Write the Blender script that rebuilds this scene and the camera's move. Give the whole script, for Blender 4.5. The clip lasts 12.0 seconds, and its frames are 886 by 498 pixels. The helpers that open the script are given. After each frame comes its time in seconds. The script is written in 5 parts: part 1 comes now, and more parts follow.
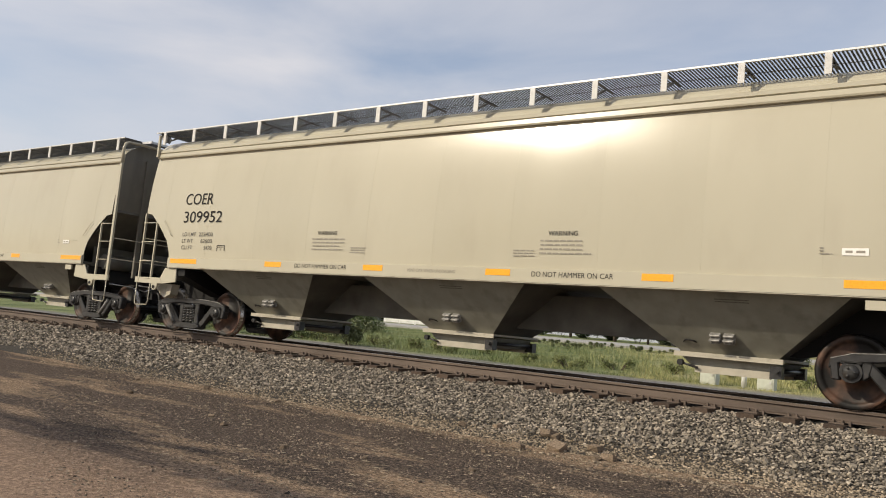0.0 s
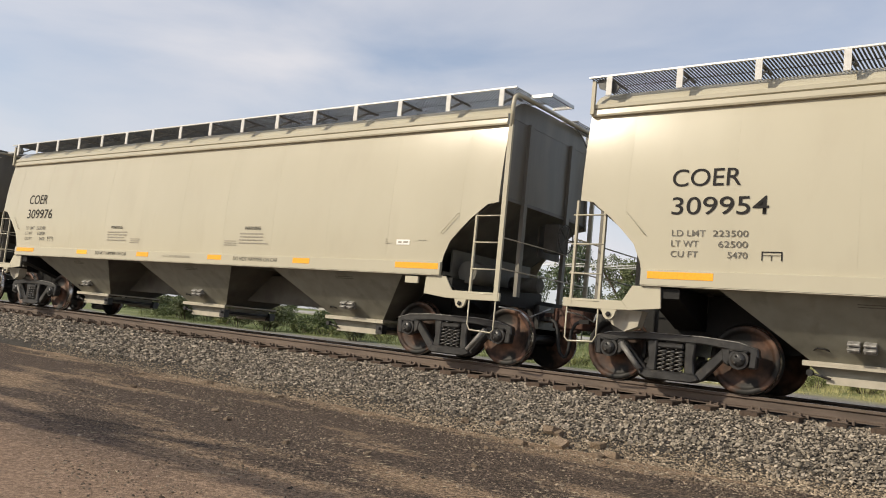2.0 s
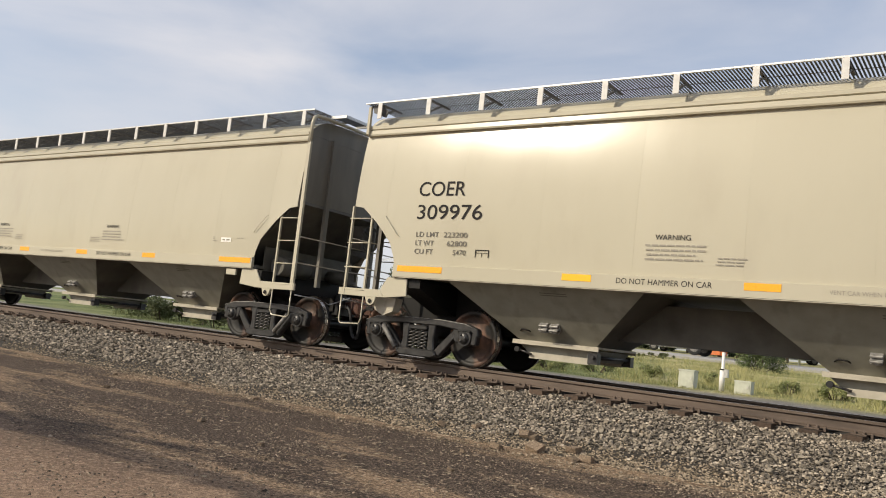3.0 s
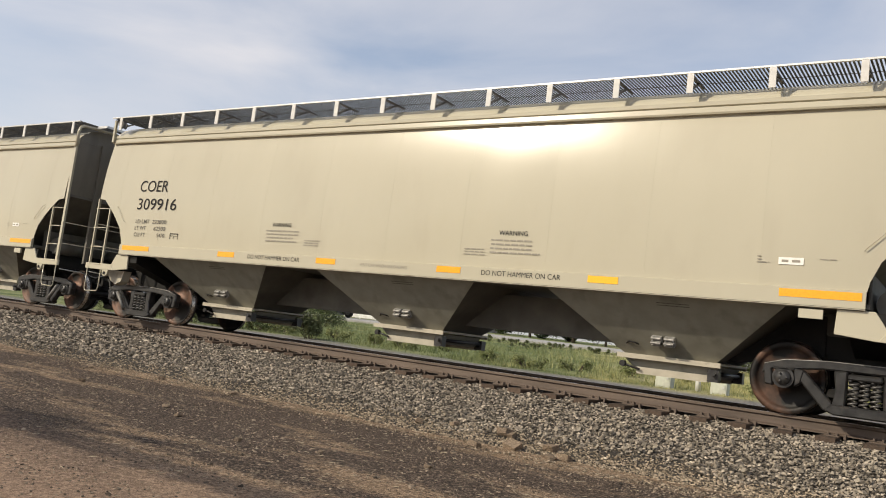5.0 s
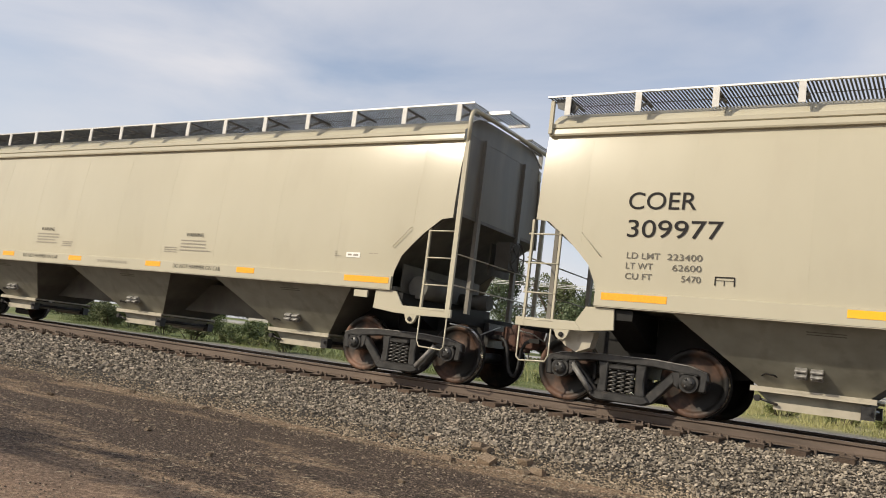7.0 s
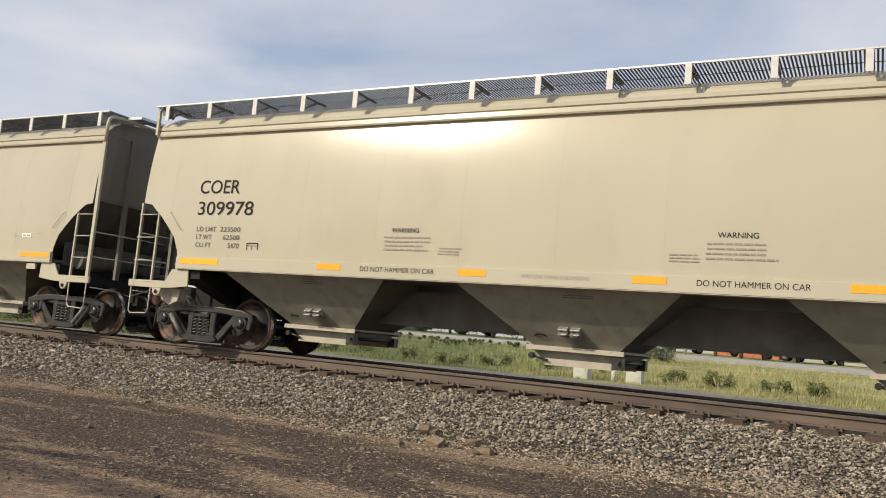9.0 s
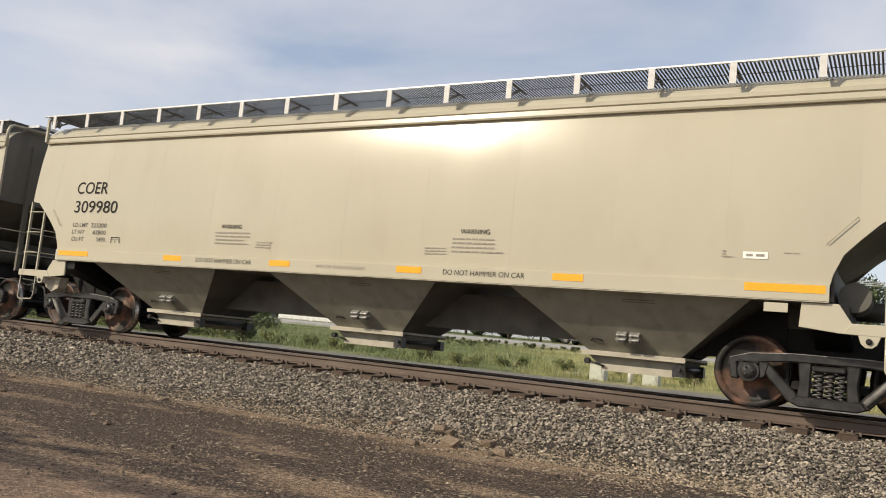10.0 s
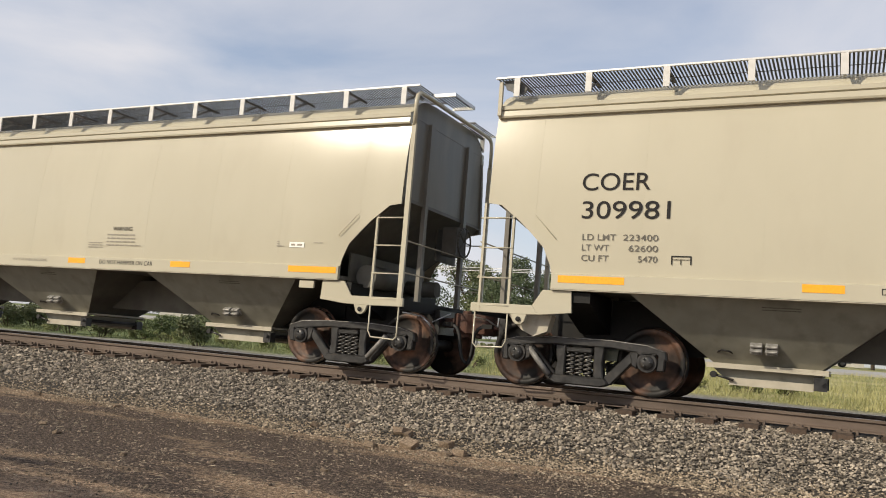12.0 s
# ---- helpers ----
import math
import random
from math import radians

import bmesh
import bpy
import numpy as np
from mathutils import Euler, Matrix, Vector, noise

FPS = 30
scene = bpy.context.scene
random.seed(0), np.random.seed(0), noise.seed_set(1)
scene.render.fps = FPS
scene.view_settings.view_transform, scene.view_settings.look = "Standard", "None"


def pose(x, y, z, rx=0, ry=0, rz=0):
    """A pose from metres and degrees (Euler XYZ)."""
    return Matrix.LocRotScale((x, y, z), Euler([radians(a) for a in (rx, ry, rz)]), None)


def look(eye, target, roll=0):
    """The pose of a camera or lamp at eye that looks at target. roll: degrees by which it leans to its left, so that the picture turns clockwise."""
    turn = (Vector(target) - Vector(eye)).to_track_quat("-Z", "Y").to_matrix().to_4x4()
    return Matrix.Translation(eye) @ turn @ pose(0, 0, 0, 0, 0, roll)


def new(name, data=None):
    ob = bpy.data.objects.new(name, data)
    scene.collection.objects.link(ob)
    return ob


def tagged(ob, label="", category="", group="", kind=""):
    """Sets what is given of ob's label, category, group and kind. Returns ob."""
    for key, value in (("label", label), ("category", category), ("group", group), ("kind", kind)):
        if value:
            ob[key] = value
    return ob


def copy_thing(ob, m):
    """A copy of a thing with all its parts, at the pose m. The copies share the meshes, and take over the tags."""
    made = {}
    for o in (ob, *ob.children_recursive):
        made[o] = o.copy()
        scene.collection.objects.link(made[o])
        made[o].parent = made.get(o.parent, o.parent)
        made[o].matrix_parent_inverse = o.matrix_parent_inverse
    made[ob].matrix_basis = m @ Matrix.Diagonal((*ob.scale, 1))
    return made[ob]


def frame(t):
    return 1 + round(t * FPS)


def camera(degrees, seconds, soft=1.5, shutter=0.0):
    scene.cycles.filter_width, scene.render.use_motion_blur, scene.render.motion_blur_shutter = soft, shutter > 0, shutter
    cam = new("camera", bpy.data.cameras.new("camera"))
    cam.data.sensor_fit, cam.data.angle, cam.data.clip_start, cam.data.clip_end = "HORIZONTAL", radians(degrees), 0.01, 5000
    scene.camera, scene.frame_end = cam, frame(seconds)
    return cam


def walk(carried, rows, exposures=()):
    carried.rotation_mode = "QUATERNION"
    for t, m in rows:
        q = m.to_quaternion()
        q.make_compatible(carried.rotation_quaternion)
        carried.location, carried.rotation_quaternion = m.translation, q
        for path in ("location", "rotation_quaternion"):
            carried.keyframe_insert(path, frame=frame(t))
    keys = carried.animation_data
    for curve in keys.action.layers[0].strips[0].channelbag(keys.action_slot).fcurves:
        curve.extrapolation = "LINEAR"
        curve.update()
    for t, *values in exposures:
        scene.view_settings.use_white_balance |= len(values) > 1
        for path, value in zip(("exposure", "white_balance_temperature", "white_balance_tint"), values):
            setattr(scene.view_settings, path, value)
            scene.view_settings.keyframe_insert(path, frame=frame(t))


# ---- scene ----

# world: x along the track (the way the train goes), y away from the camera, z up; rail heads at z = 0
cam = camera(57.04, 12.0, soft=1.0)
EYE_Z = 0.481
# seconds, yaw, pitch, roll of the camera, which stands on one spot
TURNS = [(0.0, 36.32, 5.96, -5.28), (0.5, 36.41, 5.81, -5.2), (1.0, 36.74, 5.58, -5.09), (1.5, 37.1, 5.54, -5.36), (2.0, 36.56, 5.68, -5.64), (2.5, 35.63, 5.93, -6.0), (3.0, 34.96, 6.07, -6.21), (3.5, 34.36, 5.97, -6.37), (5.5, 33.31, 6.27, -7.12), (6.0, 32.97, 7.24, -7.42), (6.5, 32.3, 7.33, -7.2), (7.0, 31.76, 7.22, -7.07), (9.0, 27.94, 6.49, -5.01), (9.5, 28.51, 6.5, -5.25), (10.0, 29.05, 6.42, -5.5), (10.5, 29.08, 6.23, -5.61), (11.0, 27.94, 6.01, -5.35), (11.5, 26.5, 6.28, -4.89), (12.0, 26.08, 6.77, -4.66)]
walk(cam, [(t, pose(0, 0, EYE_Z, 90 + b, c, a)) for t, a, b, c in TURNS],
     [(0.0, -0.09), (0.5, -0.20), (1.0, -0.03), (1.5, 0.0), (12.0, 0.0)])
# seconds and metres that the train has gone
RUN = [(0, -0.0), (0.5, 6.84), (1, 14.17), (1.5, 21.48), (2, 29.32), (2.5, 36.64), (3, 43.49), (3.5, 50.82), (5.5, 80.2), (6, 87.54), (6.5, 94.9), (7.0, 102.74), (9, 132.16), (9.5, 139.53), (10, 146.4), (10.5, 153.8), (11, 161.16), (11.5, 169.03), (12, 176.43)]
TRAIN_X, PITCH, TRACK_Y = -16.785, 18.268, 12.44

# ---- light ----
SUN = Vector((-0.72, -1.0, 0.80)).normalized()
world = bpy.data.worlds.new("sky")
scene.world = world
world.use_nodes = True
wn, wl = world.node_tree.nodes, world.node_tree.links
wn.clear()
w_out = wn.new("ShaderNodeOutputWorld")
w_bg = wn.new("ShaderNodeBackground")
w_sky = wn.new("ShaderNodeTexSky")
w_sky.sky_type = "NISHITA"
w_sky.sun_disc = False
w_sky.sun_elevation = math.asin(SUN.z)
w_sky.sun_rotation = math.atan2(SUN.x, SUN.y)
w_sky.air_density, w_sky.dust_density, w_sky.ozone_density = 1.0, 1.5, 1.5
w_co = wn.new("ShaderNodeTexCoord")
w_map = wn.new("ShaderNodeMapping")
w_map.inputs["Scale"].default_value = (1.0, 1.0, 3.4)
w_map.inputs["Location"].default_value = (0.35, 0.2, 0.1)
w_noise = wn.new("ShaderNodeTexNoise")
w_noise.inputs["Scale"].default_value = 1.7
w_noise.inputs["Detail"].default_value = 7
w_noise.inputs["Roughness"].default_value = 0.52
w_noise.inputs["Distortion"].default_value = 0.4
w_ramp = wn.new("ShaderNodeValToRGB")
w_ramp.color_ramp.elements[0].position, w_ramp.color_ramp.elements[1].position = 0.36, 0.66
w_ramp.color_ramp.elements[0].color = (0.28, 0.28, 0.28, 1)
w_ramp.color_ramp.elements[1].color = (0.95, 0.95, 0.95, 1)
w_mix = wn.new("ShaderNodeMixRGB")
w_mix.inputs[2].default_value = (5.1, 5.05, 5.3, 1)
wl.new(w_co.outputs["Generated"], w_map.inputs["Vector"])
wl.new(w_map.outputs["Vector"], w_noise.inputs["Vector"])
wl.new(w_noise.outputs["Fac"], w_ramp.inputs["Fac"])
wl.new(w_ramp.outputs["Color"], w_mix.inputs[0])
wl.new(w_sky.outputs["Color"], w_mix.inputs[1])
wl.new(w_mix.outputs["Color"], w_bg.inputs["Color"])
w_bg.inputs["Strength"].default_value = 0.15
wl.new(w_bg.outputs["Background"], w_out.inputs["Surface"])

sun = new("sun", bpy.data.lights.new("sun", "SUN"))
sun.data.energy, sun.data.angle, sun.data.color = 4.0, radians(0.6), (1.0, 0.885, 0.70)
sun.matrix_world = look(SUN * 60, (0, 0, 0))


# ---- materials ----
def material(name, dark, light, scale=6.0, rough=(0.5, 0.8), metal=0.0, bump=0.0, bump_scale=60.0, stretch=(1, 1, 1),
             spots=None, spot_scale=2.0, spot_at=(0.5, 0.7), island=0.0, per_object=0.0, spec=0.5, detail=6.0, depth=0.01):
    """Two base colours mixed by fine noise, a third in larger spots, rough noise and fine relief."""
    m = bpy.data.materials.new(name)
    m.use_nodes = True
    n, l = m.node_tree.nodes, m.node_tree.links
    bsdf = n["Principled BSDF"]
    co = n.new("ShaderNodeTexCoord")
    mp = n.new("ShaderNodeMapping")
    mp.inputs["Scale"].default_value = stretch
    l.new(co.outputs["Object"], mp.inputs["Vector"])
    a = n.new("ShaderNodeTexNoise")
    a.inputs["Scale"].default_value, a.inputs["Detail"].default_value = scale, detail
    l.new(mp.outputs["Vector"], a.inputs["Vector"])
    r = n.new("ShaderNodeValToRGB")
    r.color_ramp.elements[0].position, r.color_ramp.elements[1].position = 0.3, 0.7
    r.color_ramp.elements[0].color, r.color_ramp.elements[1].color = (*dark, 1), (*light, 1)
    l.new(a.outputs["Fac"], r.inputs["Fac"])
    colour = r.outputs["Color"]
    if spots:
        b = n.new("ShaderNodeTexNoise")
        b.inputs["Scale"].default_value, b.inputs["Detail"].default_value = spot_scale, 8
        l.new(mp.outputs["Vector"], b.inputs["Vector"])
        k = n.new("ShaderNodeMapRange")
        k.inputs["From Min"].default_value, k.inputs["From Max"].default_value = spot_at
        l.new(b.outputs["Fac"], k.inputs["Value"])
        x = n.new("ShaderNodeMixRGB")
        x.inputs[2].default_value = (*spots, 1)
        l.new(k.outputs["Result"], x.inputs[0])
        l.new(colour, x.inputs[1])
        colour = x.outputs["Color"]
    for amount, node, socket in ((island, "ShaderNodeNewGeometry", "Random Per Island"), (per_object, "ShaderNodeObjectInfo", "Random")):
        if amount:
            g = n.new(node)
            k = n.new("ShaderNodeMapRange")
            k.inputs["To Min"].default_value, k.inputs["To Max"].default_value = 1 - amount, 1 + amount
            l.new(g.outputs[socket], k.inputs["Value"])
            x = n.new("ShaderNodeVectorMath")
            x.operation = "SCALE"
            l.new(colour, x.inputs[0])
            l.new(k.outputs["Result"], x.inputs["Scale"])
            colour = x.outputs["Vector"]
    l.new(colour, bsdf.inputs["Base Color"])
    k = n.new("ShaderNodeMapRange")
    k.inputs["To Min"].default_value, k.inputs["To Max"].default_value = rough
    l.new(a.outputs["Fac"], k.inputs["Value"])
    l.new(k.outputs["Result"], bsdf.inputs["Roughness"])
    bsdf.inputs["Metallic"].default_value = metal
    bsdf.inputs["Specular IOR Level"].default_value = spec
    if bump:
        c = n.new("ShaderNodeTexNoise")
        c.inputs["Scale"].default_value, c.inputs["Detail"].default_value = bump_scale, 5
        l.new(co.outputs["Object"], c.inputs["Vector"])
        q = n.new("ShaderNodeBump")
        q.inputs["Strength"].default_value, q.inputs["Distance"].default_value = bump, depth
        l.new(c.outputs["Fac"], q.inputs["Height"])
        l.new(q.outputs["Normal"], bsdf.inputs["Normal"])
    return m


PAINT = material("tan_paint", (0.445, 0.412, 0.314), (0.475, 0.442, 0.339), 0.9, (0.16, 0.235), bump=0.16, bump_scale=1.5, stretch=(1, 1, 0.4),
                 spots=(0.425, 0.385, 0.295), spot_scale=2.2, spot_at=(0.55, 0.95), depth=0.012, spec=0.38, per_object=0.02)
PAINT_DUSTY = material("tan_paint_dusty", (0.36, 0.33, 0.26), (0.47, 0.43, 0.34), 5, (0.4, 0.6), spots=(0.22, 0.19, 0.14), spot_scale=4, spot_at=(0.58, 0.8))
# the body's tan paint, darkened in its colour for the shade below the sill
SHADED_PAINT = material("tan_paint_shaded", (0.215, 0.208, 0.168), (0.275, 0.267, 0.218), 4, (0.4, 0.6), spots=(0.12, 0.11, 0.088), spot_scale=2.2, spot_at=(0.55, 0.8))
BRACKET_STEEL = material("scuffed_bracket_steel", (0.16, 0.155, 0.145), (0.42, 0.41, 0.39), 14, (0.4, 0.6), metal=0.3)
# darker copy of the tan paint, standing in for shade under the car
DEEP_SHADED_PAINT = material("tan_paint_deep_shade", (0.085, 0.08, 0.066), (0.135, 0.128, 0.106), 3, (0.5, 0.7), spots=(0.06, 0.055, 0.045), spot_scale=1.8, spot_at=(0.5, 0.75))
ROD = material("worn_grey_rod", (0.12, 0.115, 0.108), (0.24, 0.23, 0.215), 12, (0.5, 0.7), metal=0.2)
GALV = material("galvanised_steel", (0.50, 0.50, 0.49), (0.64, 0.64, 0.62), 14, (0.35, 0.55), metal=0.55)
GRATE = material("grating_steel", (0.07, 0.07, 0.07), (0.13, 0.13, 0.125), 14, (0.5, 0.7), metal=0.3)
# stained end paint, its base colour lowered for the ends' shaded side
SHADED_END_PAINT = material("grimy_shaded_end_paint", (0.135, 0.125, 0.102), (0.19, 0.177, 0.147), 3, (0.35, 0.55), spots=(0.13, 0.12, 0.10), spot_scale=2.5, stretch=(1, 1, 0.3))
def strip_material():
    """Retroreflective orange sheeting; a few strips are bright yellow."""
    m = material("reflective_strip", (0.85, 0.36, 0.015), (0.92, 0.43, 0.02), 30, (0.25, 0.4))
    n, l = m.node_tree.nodes, m.node_tree.links
    bsdf = n["Principled BSDF"]
    base = bsdf.inputs["Base Color"].links[0].from_socket
    info, k, x = n.new("ShaderNodeObjectInfo"), n.new("ShaderNodeMapRange"), n.new("ShaderNodeMixRGB")
    k.inputs["From Min"].default_value, k.inputs["From Max"].default_value = 0.86, 1.0
    x.inputs[2].default_value = (0.93, 0.56, 0.02, 1)
    l.new(info.outputs["Random"], k.inputs["Value"])
    l.new(k.outputs["Result"], x.inputs[0]), l.new(base, x.inputs[1]), l.new(x.outputs["Color"], bsdf.inputs["Base Color"])
    return m


ORANGE = strip_material()
BRACKET = material("pale_bracket", (0.56, 0.55, 0.52), (0.66, 0.65, 0.62), 8, (0.45, 0.65))
STENCIL = material("worn_stencil", (0.075, 0.07, 0.058), (0.17, 0.156, 0.127), 40, (0.6, 0.8))
LETTER = material("black_letters", (0.016, 0.015, 0.015), (0.03, 0.028, 0.027), 30, (0.7, 0.9), spec=0.2)
SMALL_PRINT = material("grey_small_print", (0.24, 0.22, 0.18), (0.31, 0.285, 0.23), 30, (0.5, 0.7))
WHITE_LABEL = material("white_label", (0.78, 0.76, 0.70), (0.85, 0.83, 0.78), 20, (0.4, 0.6))
TRUCK = material("grimy_cast_steel", (0.011, 0.011, 0.011), (0.034, 0.033, 0.032), 9, (0.25, 0.5), metal=0.0, bump=0.3, bump_scale=40,
                 spots=(0.075, 0.062, 0.052), spot_scale=7, spot_at=(0.58, 0.8), spec=0.5)
SPRING = material("spring_steel", (0.05, 0.048, 0.045), (0.135, 0.128, 0.12), 20, (0.3, 0.5), metal=0.3)
WHEEL = material("rusty_wheel_steel", (0.05, 0.031, 0.022), (0.24, 0.128, 0.084), 5, (0.45, 0.7), metal=0.1, bump=0.2, bump_scale=30,
                 spots=(0.012, 0.011, 0.010), spot_scale=1.7, spot_at=(0.35, 0.50), spec=0.35, per_object=0.5)
TREAD = material("polished_tread", (0.42, 0.40, 0.38), (0.6, 0.58, 0.55), 20, (0.2, 0.35), metal=1.0)
RUST = material("rusty_coupler", (0.035, 0.018, 0.013), (0.12, 0.055, 0.036), 8, (0.7, 0.95), bump=0.4, bump_scale=50, spots=(0.05, 0.03, 0.025), spot_scale=5)
# grimy steel, blackened further to paint in the deep shade below the floor
GRIMY_SHADE = material("grimy_steel_in_shade", (0.005, 0.005, 0.005), (0.013, 0.012, 0.011), 9, (0.5, 0.75), bump=0.3, bump_scale=40, spec=0.3)
# near-black tone that paints the shade into parts at the car's ends
END_SHADE = material("car_end_shade", (0.065, 0.06, 0.05), (0.105, 0.098, 0.081), 4, (0.5, 0.75), spots=(0.03, 0.027, 0.022), spot_scale=2.5, spot_at=(0.52, 0.75))
RUBBER = material("black_rubber", (0.012, 0.012, 0.012), (0.03, 0.03, 0.03), 20, (0.5, 0.8))
RAIL = material("brown_rail", (0.085, 0.061, 0.046), (0.155, 0.116, 0.090), 6, (0.6, 0.85), bump=0.25, bump_scale=40, stretch=(0.15, 1, 1), metal=0.1,
                spots=(0.065, 0.048, 0.037), spot_scale=5)
RAIL_TOP = material("polished_rail_head", (0.35, 0.33, 0.31), (0.55, 0.53, 0.5), 12, (0.2, 0.4), metal=1.0, stretch=(0.1, 1, 1))
TIE = material("creosoted_timber", (0.035, 0.024, 0.017), (0.11, 0.072, 0.048), 7, (0.75, 0.95), bump=0.5, bump_scale=30, stretch=(4, 0.4, 1), per_object=0.35)
STONE = material("ballast_stone", (0.095, 0.081, 0.064), (0.38, 0.325, 0.255), 9, (0.75, 0.95), bump=0.3, bump_scale=90, island=0.75)
STONE_ONE = material("ballast_stone_single", (0.11, 0.095, 0.074), (0.36, 0.31, 0.24), 9, (0.75, 0.95), bump=0.3, bump_scale=90, per_object=0.5)
# bed coloured near black for the shadowed gaps between the stones
SUBGRADE = material("ballast_bed_shaded", (0.018, 0.015, 0.012), (0.055, 0.046, 0.036), 22, (0.85, 1.0), bump=1.0, bump_scale=26, depth=0.05)
SANDSTONE = material("brown_rock", (0.08, 0.058, 0.040), (0.30, 0.222, 0.15), 5, (0.8, 0.95), bump=0.5, bump_scale=50, per_object=0.3)
TOE_STONE = material("tan_fines", (0.15, 0.115, 0.075), (0.38, 0.31, 0.225), 12, (0.85, 1.0), island=0.6)
STRAW = material("dry_straw", (0.36, 0.30, 0.20), (0.52, 0.45, 0.32), 12, (0.8, 0.95))
PEBBLE = material("pebble", (0.085, 0.066, 0.049), (0.30, 0.235, 0.17), 12, (0.85, 1.0), island=0.75)
BOX_GREEN = material("pale_box_paint", (0.48, 0.50, 0.42), (0.58, 0.60, 0.51), 6, (0.5, 0.7), spots=(0.42, 0.42, 0.36), spot_scale=4)
WHITE = material("white_enamel", (0.72, 0.72, 0.70), (0.80, 0.80, 0.78), 5, (0.35, 0.55))
STUCCO = material("pale_wall", (0.36, 0.345, 0.31), (0.46, 0.44, 0.40), 3, (0.8, 0.95), spots=(0.42, 0.40, 0.36))
RED_WALL = material("orange_brick_wall", (0.42, 0.13, 0.06), (0.55, 0.20, 0.10), 3, (0.8, 0.95), spots=(0.35, 0.12, 0.07))
ROOFING = material("grey_roofing", (0.10, 0.10, 0.10), (0.19, 0.185, 0.18), 4, (0.8, 0.95))
GLASS_DARK = material("dark_window", (0.02, 0.025, 0.03), (0.04, 0.045, 0.05), 3, (0.05, 0.12), spec=0.8)
CAR_WHITE = material("car_white", (0.70, 0.70, 0.70), (0.76, 0.76, 0.76), 3, (0.15, 0.3))
CAR_SILVER = material("car_silver", (0.30, 0.31, 0.33), (0.38, 0.39, 0.41), 3, (0.2, 0.35), metal=0.4)
DUMPSTER = material("orange_container_paint", (0.62, 0.17, 0.05), (0.75, 0.24, 0.08), 4, (0.45, 0.7), spots=(0.45, 0.12, 0.05))
BARK = material("bark", (0.05, 0.038, 0.028), (0.12, 0.09, 0.065), 12, (0.85, 1.0), bump=0.8, bump_scale=25)
LEAF = material("leaf", (0.058, 0.084, 0.038), (0.112, 0.14, 0.064), 1.2, (0.5, 0.75), island=0.35)
LEAF_MID = material("shrub_leaf", (0.07, 0.10, 0.034), (0.155, 0.185, 0.07), 1.2, (0.55, 0.8), island=0.35)
LEAF_OLIVE = material("sage_leaf", (0.085, 0.105, 0.042), (0.16, 0.175, 0.08), 1.2, (0.6, 0.8), island=0.35)
LEAF_WEED = material("weed_leaf", (0.15, 0.18, 0.062), (0.28, 0.285, 0.115), 1.2, (0.6, 0.8), island=0.3)
GRASS_GREEN = material("green_blade", (0.10, 0.14, 0.046), (0.22, 0.235, 0.092), 0.35, (0.55, 0.8), island=0.2)
GRASS = material("grass_blade", (0.21, 0.22, 0.078), (0.43, 0.395, 0.18), 0.35, (0.55, 0.8), island=0.2)
ROAD = material("grey_road", (0.27, 0.262, 0.245), (0.36, 0.35, 0.33), 2, (0.85, 1.0), bump=0.3)


